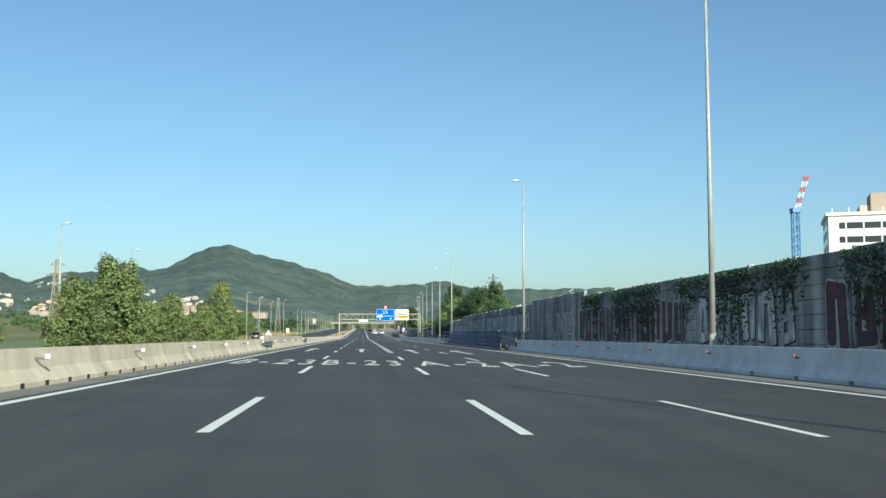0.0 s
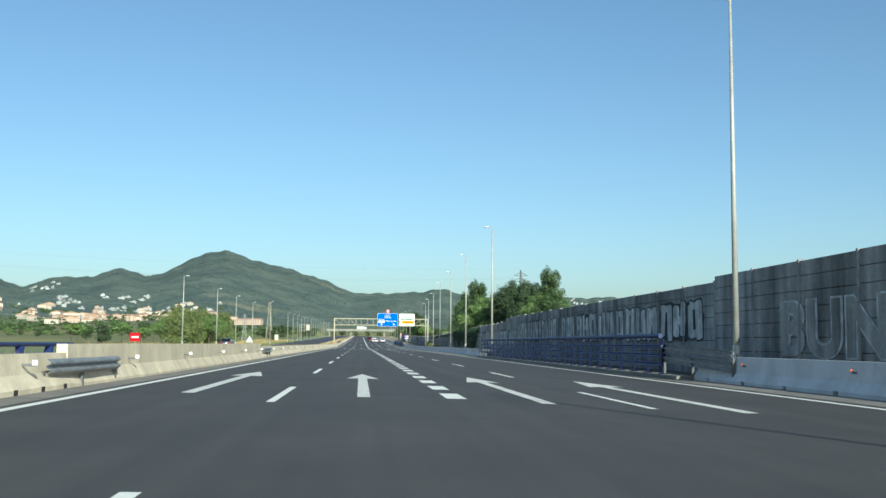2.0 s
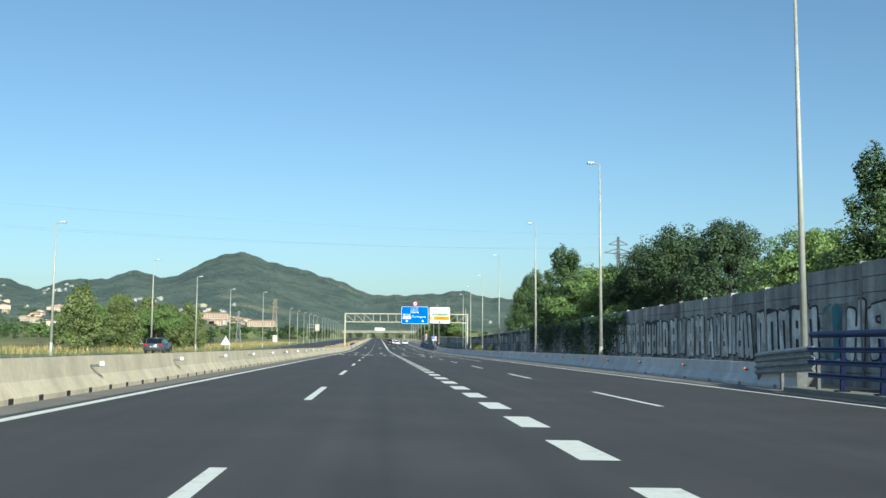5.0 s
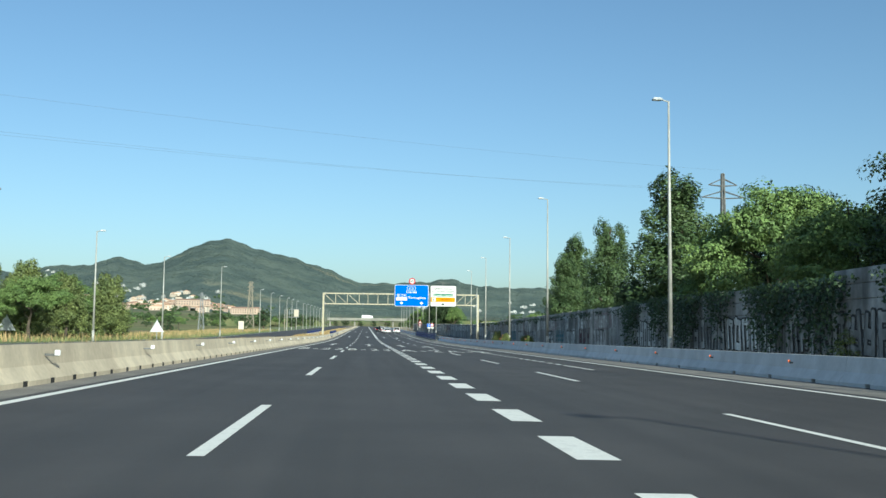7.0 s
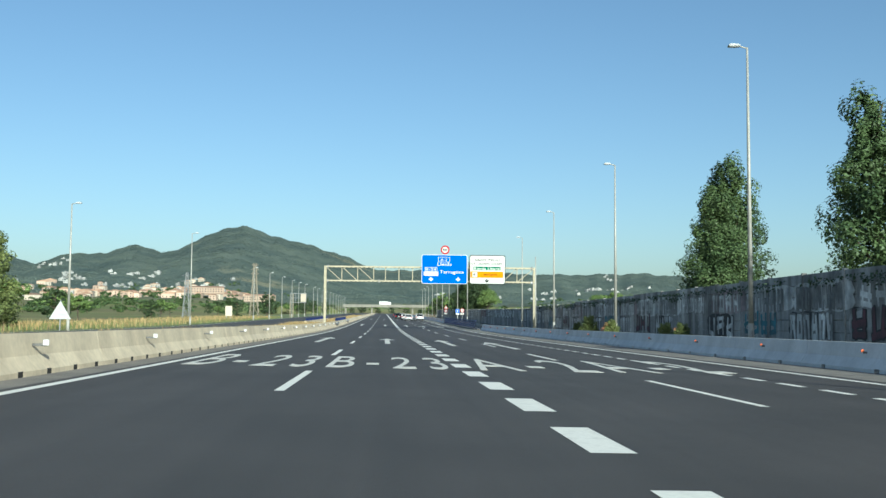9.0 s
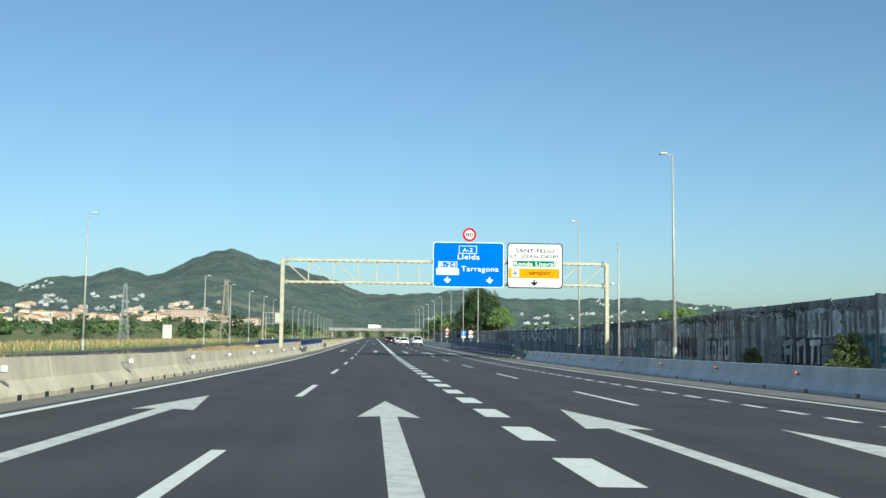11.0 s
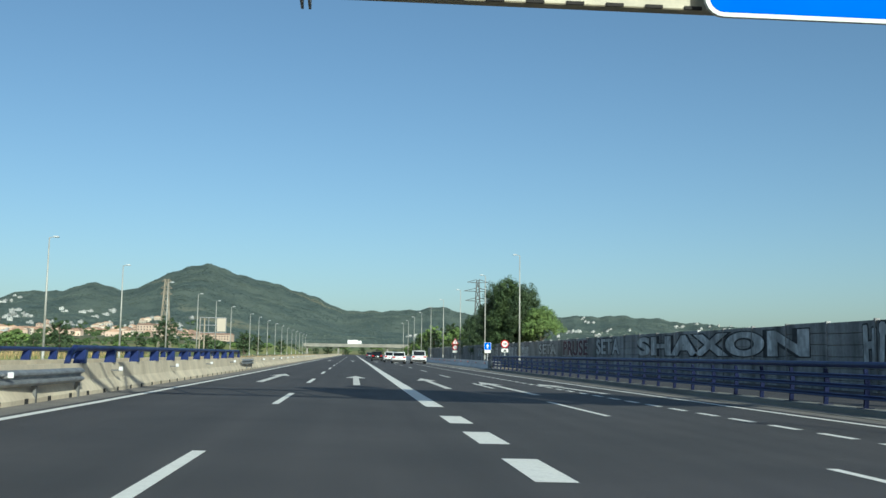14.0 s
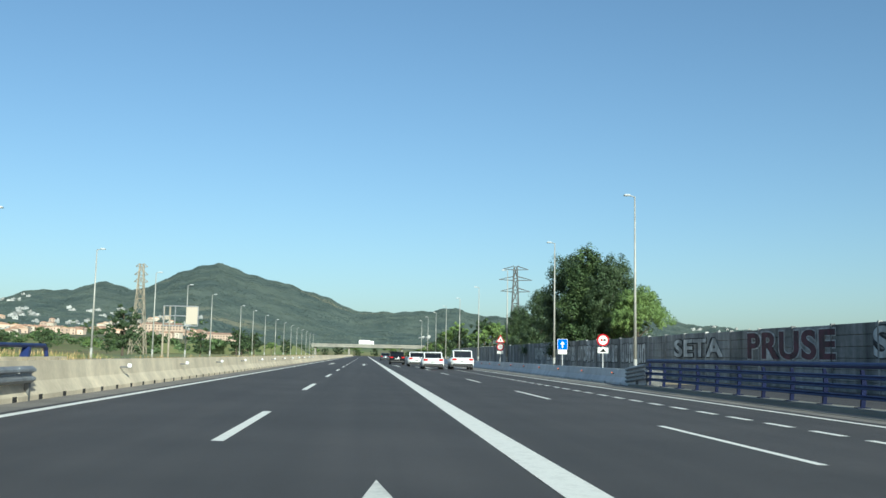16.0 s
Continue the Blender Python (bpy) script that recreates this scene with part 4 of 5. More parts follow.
# camera pole beside the gantry
ob = thing("camera_pole", "slender grey pole with a white traffic camera", "camera pole", m=pose(18.9, 183.4, gz(18.9)))
bm = bmesh.new()
tube(bm, (0, 0, 0), (0, 0, 8.6), 0.09, 0.05, 10)
part("pole", bm, M["pole"], ob, smooth=True)
bm = bmesh.new()
tube(bm, (0, 0, 5.5), (-0.35, 0, 5.55), 0.03, seg=8)
part("arm", bm, M["steel"], ob)
part("camera_body", bevelled((-0.5, -0.1, 5.6), (0.16, 0.42, 0.16), 0.03), M["crane_white"], ob, "white camera housing", m=pose(0, 0, 0, 0, 0, 0))


# ---- small roadside signs ----
def sign_post(h):
    bm = bmesh.new()
    box(bm, (0, 0.03, h / 2), (0.08, 0.04, h))
    return bm


def no_overtaking(x, y):
    ob = thing("round_sign", "round no-overtaking sign with red rim and white plate below", "road sign", m=pose(x, y, gz(x)))
    part("post", sign_post(3.0), M["steel"], ob)
    disc(0, 2.55, 0.45, 0, 0.02, M["sign_red"], ob, "rim", "red rim")
    disc(0, 2.55, 0.34, -0.02, 0.005, M["sign_white"], ob, "face")
    for dx, m_ in ((-0.1, M["sign_red"]), (0.12, M["black"])):
        bm = bmesh.new()
        box(bm, (dx, -0.028, 2.53), (0.17, 0.005, 0.11))
        box(bm, (dx, -0.028, 2.61), (0.11, 0.005, 0.06))
        part("symbol", bm, m_, ob)
    flat("plate", rounded(0, 1.8, 0.8, 0.42, 0.04), 0, 0.02, M["sign_white"], ob, "white plate")
    bm = bmesh.new()
    prism(bm, [(-0.25, 1.67), (0.25, 1.67), (0.02, 1.93)], -0.026, -0.02)
    part("symbol", fixed(bm), M["black"], ob)


def blue_square(x, y):
    ob = thing("square_sign", "square blue information sign with white plate below", "road sign", m=pose(x, y, gz(x)))
    part("post", sign_post(2.9), M["steel"], ob)
    flat("border", rounded(0, 2.4, 0.92, 0.95, 0.06), 0, 0.02, M["sign_white"], ob, "white border")
    flat("board", rounded(0, 2.4, 0.86, 0.89, 0.05), -0.02, 0.005, M["sign_blue"], ob)
    bm = bmesh.new()
    prism(bm, [(-0.06, 2.1), (0.06, 2.1), (0.06, 2.4), (0.22, 2.4), (0.0, 2.68), (-0.22, 2.4), (-0.06, 2.4)], -0.03, -0.025)
    part("symbol", fixed(bm), M["sign_white"], ob)
    flat("plate", rounded(0, 1.7, 0.8, 0.36, 0.04), 0, 0.02, M["sign_white"], ob, "white plate")


def warning(x, y):
    ob = thing("warning_sign", "triangular warning sign over a round red-rimmed sign", "road sign", m=pose(x, y, gz(x)))
    part("post", sign_post(4.0), M["steel"], ob)
    flat("rim", [(-0.6, 3.0), (0.6, 3.0), (0, 4.0)], 0, 0.02, M["sign_red"], ob, "red rim")
    flat("face", [(-0.42, 3.1), (0.42, 3.1), (0, 3.8)], -0.02, 0.005, M["sign_white"], ob)
    flat("symbol", [(-0.05, 3.2), (0.05, 3.2), (0.06, 3.5), (-0.06, 3.5)], -0.025, 0.005, M["black"], ob)
    disc(0, 2.45, 0.45, 0, 0.02, M["sign_red"], ob, "lower_rim", "red rim")
    disc(0, 2.45, 0.33, -0.02, 0.005, M["sign_white"], ob, "lower_face")
    flat("plate", rounded(0, 1.75, 0.8, 0.36, 0.04), 0, 0.02, M["sign_white"], ob, "white plate")


no_overtaking(19.2, 296.5)
blue_square(19.3, 312.5)
warning(18.9, 351.5)

ob = thing("no_entry_sign", "red square no-entry sign with a white bar", "road sign", m=pose(-25.1, 35.4, 0))
part("post", sign_post(2.0), M["steel"], ob)
flat("board", rounded(0, 1.55, 1.2, 1.0, 0.06), 0, 0.02, M["sign_red"], ob)
flat("bar", rounded(0, 1.55, 0.85, 0.2, 0.02), -0.02, 0.006, M["sign_white"], ob)
for x, y in ((-23.9, 149.4), (-31.0, 118.0)):
    ob = thing("warning_sign", "back of a pale triangular road sign on a post", "road sign", m=pose(x, y, -0.05))
    part("post", sign_post(2.6), M["steel"], ob)
    flat("board", [(-0.85, 1.1), (0.85, 1.1), (0, 2.55)], 0, 0.02, M["lamp_head"], ob)
for x, y, w, z0, z1, c in ((-26.0, 250.8, 1.2, 1.1, 2.9, "house_pale"),):
    ob = thing("board", "blank pale sign board on two legs in dry grass", "sign board", m=pose(x, y, -0.05))
    part("panel", bevelled((0, 0, (z0 + z1) / 2), (w, 0.05, z1 - z0), 0.02), M[c], ob)
    for s in (-1, 1):
        part("leg", bevelled((s * w * 0.3, 0.05, z0 / 2 + 0.2), (0.07, 0.07, z0 + 0.6), 0.01), M["steel"], ob)
# billboard frame
ob = thing("billboard", "open steel billboard frame with one pale panel on tall legs", "billboard", m=pose(-22.8, 360, -0.05))
for x in (-2.3, -1.5):
    bm = bmesh.new()
    tube(bm, (x, 0.1, 0), (x, 0.1, 6.9), 0.13, seg=8)
    part("leg", bm, M["lattice"], ob)
for x in (-2.3, -0.8, 0.7, 2.2):
    bm = bmesh.new()
    tube(bm, (x, 0, 4.4), (x, 0, 7.0), 0.07, seg=6)
    part("upright", bm, M["steel"], ob)
for z in (4.4, 5.7, 7.0):
    bm = bmesh.new()
    tube(bm, (-2.3, 0, z), (2.2, 0, z), 0.07, seg=6)
    part("rail", bm, M["steel"], ob)
part("panel", bevelled((1.4, -0.1, 5.75), (1.5, 0.06, 2.3), 0.02), M["house_pale"], ob, "faded pale panel")


# ---- pylons and cables ----
def pylon(name, x, y, h, w, arms, label, material="lattice"):
    ob = thing(name, label, "pylon", m=pose(x, y, gz(x) - 0.1))
    bm = bmesh.new()
    r = max(0.032, h * 0.003)
    lv = [0, 0.25, 0.45, 0.62, 0.76, 0.88, 1.0]

    def hw(f):
        return w / 2 * (1 - 0.82 * f) if f < 0.62 else w / 2 * (1 - 0.82 * 0.62) * (1 - 0.5 * (f - 0.62) / 0.38)

    for a, b in zip(lv, lv[1:]):
        for i in range(4):
            s, t = ((1, 1), (1, -1), (-1, -1), (-1, 1))[i], ((1, -1), (-1, -1), (-1, 1), (1, 1))[i]
            tube(bm, (s[0] * hw(a), s[1] * hw(a), a * h), (s[0] * hw(b), s[1] * hw(b), b * h), r * 1.5, seg=4)
            tube(bm, (s[0] * hw(a), s[1] * hw(a), a * h), (t[0] * hw(b), t[1] * hw(b), b * h), r, seg=4)
            tube(bm, (t[0] * hw(a), t[1] * hw(a), a * h), (s[0] * hw(b), s[1] * hw(b), b * h), r, seg=4)
            tube(bm, (s[0] * hw(b), s[1] * hw(b), b * h), (t[0] * hw(b), t[1] * hw(b), b * h), r, seg=4)
    part("tower", bm, M[material], ob)
    for f, span in arms:
        bm = bmesh.new()
        for s in (-1, 1):
            for t in (-1, 1):
                tube(bm, (s * hw(f), t * hw(f), f * h), (s * span, 0, f * h + 0.1), r, seg=4)
                tube(bm, (s * hw(f), t * hw(f), f * h + h * 0.04), (s * span, 0, f * h + 0.1), r, seg=4)
        part("cross_arm", bm, M[material], ob)
    return ob


pylon("pylon", -44.8, 436, 18.6, 3.1, ((0.80, 1.4), (0.88, 1.4), (0.97, 1.2)), "brown steel lattice power pylon in the valley")
pylon("pylon", 31.9, 427, 19.6, 2.6, ((0.74, 3.0), (0.86, 3.4), (0.97, 2.6)), "grey steel lattice power pylon behind the trees", "post_steel")
pylon("pylon", 33.0, 111, 15.9, 0.75, ((0.86, 1.9), (0.93, 1.3)), "slim grey steel power pylon behind the trees", "post_steel")
pylon("pylon", -53.0, 55, 14.5, 2.6, ((0.8, 2.0), (0.93, 1.4)), "slim lattice power pylon in the fields")
pylon("pylon", -40.7, 288.6, 10.0, 1.5, ((0.8, 1.3), (0.92, 1.1)), "small grey lattice pylon in the fields", "steel")
cables = thing("power_cables", "thin sagging power cables across the motorway", "cables")
for i, (dx, za, zb, sag) in enumerate(((-1.6, 14.2, 11.5, 1.3), (1.6, 14.2, 11.6, 1.2), (0.0, 16.0, 13.4, 1.0))):
    a, b = Vector((33.0 + dx, 111 + dx * 0.5, za)), Vector((-53.0 + dx, 55 + dx * 0.5, zb))
    cu = bpy.data.curves.new("cable", "CURVE")
    cu.dimensions, cu.bevel_depth, cu.bevel_resolution = "3D", 0.0045, 1
    sp = cu.splines.new("POLY")
    sp.points.add(24)
    for t in range(25):
        p = a.lerp(b, t / 24) - Vector((0, 0, sag * 4 * (t / 24) * (1 - t / 24)))
        sp.points[t].co = (*p, 1)
    cu.materials.append(M["cable"])
    ob = new("cable", cu)
    ob.parent = cables


# ---- overpass far ahead ----
over = thing("overpass", "concrete road bridge crossing the motorway far ahead", "bridge", kind="structure")
OY = 760
part("deck", bevelled((10, OY, 5.0), (72, 10, 1.0), 0.1), M["bridge"], over)
part("parapet", bevelled((10, OY - 4.9, 5.9), (72, 0.3, 0.8), 0.05), M["bridge"], over)
part("parapet", bevelled((10, OY + 4.9, 5.9), (72, 0.3, 0.8), 0.05), M["bridge"], over)
for x in (-24, -6.5, 21, 44):
    for dy in (-2.5, 2.5):
        part("pillar", bevelled((x, OY + dy, 2.1), (1.0, 1.2, 5.2), 0.1), M["bridge"], over)
for s in (-1, 1):
    bm = bmesh.new()
    prism(bm, [(s * 34, -0.5), (s * 100, -0.5), (s * 100, 5.0), (s * 46, 5.0)] if s > 0 else [(-110, -0.5), (-24, -0.5), (-34, 4.7), (-110, 4.7)], OY - 16, OY + 16)
    part("embankment", fixed(bm), M["slope_grass"], over)


# ---- trees and shrubs ----
def leaf_cloud(rng, lobes, n, size, squash=0.9, droop=0.25, clump=60):
    """Leaves in clumps over lobes (x, y, z, rx, ry, rz), with gaps between the clumps."""
    lobes = np.array(lobes, float)
    weight = lobes[:, 3] * lobes[:, 5]
    k = max(len(lobes) * 3, n // clump)
    pick = rng.choice(len(lobes), k, p=weight / weight.sum())
    d = rng.normal(size=(k, 3))
    d /= np.linalg.norm(d, axis=1)[:, None]
    d[:, 2] *= squash
    mid = lobes[pick, :3] + d * lobes[pick, 3:] * rng.uniform(0.5, 0.97, k)[:, None]
    reach = lobes[pick, 3:] * rng.uniform(0.22, 0.40, k)[:, None]
    own = rng.integers(0, k, n)
    e = rng.normal(size=(n, 3))
    e /= np.linalg.norm(e, axis=1)[:, None]
    c = mid[own] + e * reach[own] * (1 - np.abs(rng.normal(scale=0.22, size=n)))[:, None]
    nrm = 0.7 * e + 0.4 * d[own] + 0.32 * rng.normal(size=(n, 3)) + np.array([0, 0, 0.3])
    keep = c[:, 2] > 0.15
    c, nrm = c[keep], nrm[keep]
    m = len(c)
    nrm /= np.linalg.norm(nrm, axis=1)[:, None]
    u = np.cross(nrm, rng.normal(size=(m, 3)))
    u /= np.linalg.norm(u, axis=1)[:, None]
    v = np.cross(nrm, u)
    s = size * rng.uniform(0.6, 1.35, size=m)[:, None]
    w = s * rng.uniform(0.45, 0.8, size=m)[:, None]
    tip = c + u * s - np.array([0, 0, 1]) * s * droop
    leaf = np.stack([c - u * s - v * w, tip, c - u * s * 0.5 + v * w * 1.2], 1).reshape(-1, 3)
    me = bpy.data.meshes.new("crown")
    me.from_pydata(leaf.tolist(), [], np.arange(3 * m).reshape(-1, 3).tolist())
    return me


def trunk_mesh(rng, h, r, limbs, spread, first=0.25):
    bm = bmesh.new()
    p = Vector((0, 0, -0.1))
    for i in range(4):
        q = Vector((rng.normal() * 0.012 * h, rng.normal() * 0.012 * h, h * 0.82 * (i + 1) / 4))
        tube(bm, p, q, r * (1 - i * 0.22), r * (1 - (i + 1) * 0.22), 8)
        p = q
    for i in range(limbs):
        z = h * (first + (0.8 - first) * i / max(1, limbs - 1))
        a = 2.4 * i + rng.uniform(-0.4, 0.4)
        e = spread * rng.uniform(0.5, 0.85) * (1 - 0.65 * i / limbs)
        mid = Vector((math.cos(a) * e * 0.5, math.sin(a) * e * 0.5, z + h * 0.06))
        tube(bm, (0, 0, z), mid, r * 0.4, r * 0.25, 6)
        tube(bm, mid, (math.cos(a + 0.3) * e, math.sin(a + 0.3) * e, z + h * 0.12), r * 0.25, r * 0.1, 6)
    return bm


def make_tree(kind, seed):
    """A tree of unit-true size about 10 m high (bushes 3 m): trunk with limbs, and a crown of leaves."""
    rng = np.random.default_rng(seed)
    lobes = []
    if kind == "poplar":
        h, n, size, m, label, cat = 10.0, 38000, 0.066, "leaf_poplar", "tall dense green poplar behind the wall", "tree"
        for i in range(16):
            z = 1.6 + 7.3 * i / 15
            w = 1.75 * (1 - 0.62 * max(0, (z - 3) / 7) ** 1.6)
            a = 2.4 * i
            lobes.append((math.cos(a) * w * 0.5, math.sin(a) * w * 0.5, z, w * 0.72, w * 0.72, 1.15 + 0.3 * rng.random()))
        limbs, spread, first, r = 9, 1.5, 0.15, 0.2
    elif kind == "acacia":
        h, n, size, m, label, cat = 8.0, 32000, 0.074, "leaf_acacia", "spreading light green acacia hanging over the wall", "tree"
        for i in range(20):
            a, e = 2.4 * i, 3.0 * math.sqrt((i + 0.5) / 20)
            lobes.append((math.cos(a) * e, math.sin(a) * e, 6.6 - 0.32 * e * e * rng.uniform(0.6, 1.25) + rng.uniform(-0.7, 0.7), 1.2 + 0.4 * rng.random(), 1.2 + 0.4 * rng.random(), 0.8 + 0.3 * rng.random()))
        limbs, spread, first, r = 8, 2.6, 0.3, 0.2
    elif kind == "broad":
        h, n, size, m, label, cat = 9.0, 38000, 0.074, "leaf_dark", "dense dark green broadleaf tree", "tree"
        for i in range(22):
            t = i / 21
            z = 1.9 + 6.2 * t
            w = 3.1 * math.sin(math.pi * min(1, 0.25 + 0.72 * t)) ** 0.7
            a = 2.4 * i
            lobes.append((math.cos(a) * w * 0.62, math.sin(a) * w * 0.62, z, 1.5, 1.5, 1.25))
        limbs, spread, first, r = 9, 2.4, 0.2, 0.24
    else:
        h, n, size, m, label, cat = 3.0, 17000, 0.040, "leaf_bush", "tall bushy green shrub in the median", "shrub"
        for i in range(15):
            t = i / 14
            a, w = 2.4 * i, 1.1 * (1 - 0.75 * t ** 1.5)
            lobes.append((math.cos(a) * w * 0.6, math.sin(a) * w * 0.6, 0.5 + 2.3 * t, 0.55 * (1 - 0.4 * t), 0.55 * (1 - 0.4 * t), 0.5))
        limbs, spread, first, r = 6, 0.8, 0.1, 0.07
    ob = thing("tree" if cat == "tree" else "shrub", label, cat, {"poplar": "poplars behind the wall", "acacia": "acacias behind the wall"}.get(kind, ""))
    part("trunk", trunk_mesh(rng, h, r, limbs, spread, first), M["bark"], ob)
    if seed > 110:
        n, size = n // 7, size * 2.3
    mesh_part("crown", leaf_cloud(rng, lobes, n, size, clump=26 if kind == "bush" else 60), M[m], ob)
    return ob


trees = {}
placed = set()


def plant(kind, x, y, h, w=1.0, seed=1, label=""):
    """A tree h metres high, w times as broad as usual."""
    key = (kind, seed)
    std = {"poplar": 10.0, "acacia": 8.0, "broad": 9.0, "bush": 3.0}[kind]
    s = h / std
    base = land(x, y) if math.hypot(x, y + 132) > 640 else (gz(x) - 0.02 if -42 < x < xr(y) + 40 else -0.45)
    m = Matrix.Translation((x, y, base)) @ Matrix.Rotation((x * 7 + y * 3) % 6.28, 4, "Z")
    if key not in trees:
        trees[key] = make_tree(kind, 11 * seed + len(kind))
    first = key not in placed
    placed.add(key)
    ob = trees[key] if first else copy_thing(trees[key], m)
    ob.matrix_basis = m @ Matrix.Diagonal((s * w, s * w, s, 1))
    if label:
        ob["label"] = label
    return ob


DIST = "dark green tree among distant fields"
plant("poplar", 21.8, 89, 12.5, 1.5, 1)
plant("poplar", 22.2, 108.7, 11.3, 1.12, 2)
plant("poplar", 22.6, 131.0, 9.9, 1.3, 1)
plant("poplar", 24.4, 133.5, 12.4, 1.1, 2)
plant("poplar", 21.2, 17.0, 9.4, 1.25, 1, "dense conical dark green tree behind the noise wall")
plant("broad", 21.6, 13.8, 5.4, 0.9, 2)
plant("acacia", 22.5, 21.5, 6.2, 1.0, 1)
plant("acacia", 23, 28, 7.4, 1.0, 2)
plant("broad", 23, 40, 9.2, 1.0, 1)
plant("broad", 22.5, 50, 9.8, 1.05, 2)
plant("broad", 22.2, 57, 9.2, 1.1, 2)
plant("acacia", 21.3, 63, 7.4, 1.0, 1)
plant("acacia", 21.6, 71.5, 8.9, 1.05, 2)
plant("acacia", 22.3, 79, 8.3, 0.9, 1)
plant("broad", 24, 74, 9.0, 1.0, 1)
plant("broad", 20.9, 96.5, 5.4, 0.85, 2)
plant("acacia", 19.6, 52.5, 5.0, 0.9, 1)
OVER = "dense dark green tree towering over the noise wall"
plant("broad", 23.2, 328, 12.3, 0.8, 1, OVER)
plant("poplar", 23.8, 321, 12.3, 1.5, 2, OVER)
plant("broad", 25.2, 318, 11.0, 0.75, 2, OVER)
plant("acacia", 26.9, 315, 8.6, 0.75, 1, "light green tree beside the noise wall")
plant("broad", 23.2, 346, 9.6, 0.8, 1, OVER)
plant("broad", 23.0, 362, 8.2, 0.8, 2, OVER)
for i, (x, y, h) in enumerate(((24, 400, 8.0), (26, 430, 9.5), (23.5, 455, 8.0), (25, 480, 10.0), (24, 520, 8.5), (28, 560, 10.0), (32, 420, 9.0), (38, 470, 9.0), (30, 590, 9.0))):
    plant("broad" if i % 3 else "acacia", x, y, h, 1.0, 11 + i % 2, "green roadside tree beside the far carriageway")
for i, (x, y, h) in enumerate(((36, 228, 5.6), (41, 240, 6.0), (47, 258, 6.2), (33, 214, 5.0))):
    plant("acacia", x, y, h, 1.0, 1 + i % 2, "light green tree rising behind the noise wall")
plant("bush", -6.6, -97.3, 3.45, 1.15, 1)
plant("bush", -6.9, -100.5, 2.6, 1.3, 2)
plant("bush", -6.5, -72.8, 3.9, 0.85, 2)
plant("bush", -7.0, -75.5, 2.6, 1.1, 1)
plant("bush", -7.3, -83.5, 2.8, 1.2, 1)
plant("bush", -7.6, -86.5, 2.4, 1.2, 2)
plant("bush", -7.4, -108, 2.0, 1.2, 1)
for i, (x, y, h) in enumerate(((-29, 84, 5.6), (-31, 92, 4.6), (-28.5, 101, 5.2), (-31, 108, 5.8), (-28, 115, 5.2), (-30.5, 121, 6.0), (-28.6, 128, 5.4), (-31, 134, 6.0), (-28.4, 141, 5.4), (-29.6, 149, 6.3), (-35, 112, 5.5), (-36, 126, 6.2), (-38, 140, 5.6))):
    plant("acacia" if i % 3 == 1 else "bush", x, y, h * 1.2, 1.1, 1 + i % 2, "full yellow-green bush beyond the opposite carriageway")
rt = random.Random(5)
for i in range(34):
    y = rt.uniform(230, 620)
    x = -rt.uniform(46, 60 + (y - 200) * 0.45)
    plant("broad" if i % 2 else "acacia", x, y, rt.uniform(4.5, 8.5), 1.1, 11 + i % 2, DIST)
for x, y, h in ((-33, 372, 7.5), (-29, 470, 7.0), (-28, 500, 6.5), (-31, 296, 4.5), (-36, 540, 8)):
    plant("broad", x, y, h, 1.0, 11, DIST)

for x, y, h in ((-34, 690, 8), (-42, 705, 7), (-52, 700, 9), (-60, 725, 7), (-46, 640, 6), (30, 660, 8), (36, 690, 9), (44, 700, 8), (52, 720, 9), (28, 625, 7), (60, 690, 8), (40, 640, 7)):
    plant("broad" if h > 7 else "acacia", x, y, h, 1.15, 11, DIST)

for i in range(22):
    plant("broad" if i % 3 else "acacia", -75 + 7.5 * i + 3 * math.sin(i * 2.3), 830 + 40 * (i % 3) + 12 * math.sin(i), 6.5 + 2.0 * math.sin(i * 1.7), 1.5, 11 + i % 2, DIST)


def blades(name, boxes, n, height, width, material, label, seed):
    """Upright tapering blades over boxes of ground (x0, x1, y0, y1)."""
    rng = np.random.default_rng(seed)
    area = np.array([(b[1] - b[0]) * (b[3] - b[2]) for b in boxes])
    pick = rng.choice(len(boxes), n, p=area / area.sum())
    b = np.array(boxes)[pick]
    x, y = b[:, 0] + (b[:, 1] - b[:, 0]) * rng.random(n), b[:, 2] + (b[:, 3] - b[:, 2]) * rng.random(n)
    clump = 0.55 + 0.45 * np.sin(x * 1.7 + y * 0.9) * np.sin(y * 0.37 + x * 0.3)
    hgt = height * rng.uniform(0.45, 1.1, n) * (0.6 + 0.4 * clump)
    a = rng.uniform(0, 6.28, n)
    lean = hgt * rng.uniform(0.05, 0.4, n)
    z = np.array([gz(v) for v in x])
    w = width * rng.uniform(0.6, 1.4, n)
    p0 = np.stack([x - np.cos(a) * w, y - np.sin(a) * w, z], 1)
    p1 = np.stack([x + np.cos(a) * w, y + np.sin(a) * w, z], 1)
    q = np.stack([x + np.sin(a) * lean * 0.4, y - np.cos(a) * lean * 0.4, z + hgt * 0.6], 1)
    p2 = q + np.stack([np.cos(a) * w, np.sin(a) * w, 0 * w], 1) * 0.8
    p3 = q - np.stack([np.cos(a) * w, np.sin(a) * w, 0 * w], 1) * 0.8
    p4 = np.stack([x + np.sin(a) * lean, y - np.cos(a) * lean, z + hgt], 1)
    v = np.stack([p0, p1, p2, p3, p4], 1).reshape(-1, 3)
    k = np.arange(n)[:, None] * 5
    faces = (k + np.array([0, 1, 2, 3])).tolist() + (k + np.array([3, 2, 4])).tolist()
    me = bpy.data.meshes.new(name)
    me.from_pydata(v.tolist(), [], faces)
    tagged(mesh_part(name, me, material), label, "grass", kind="stuff")


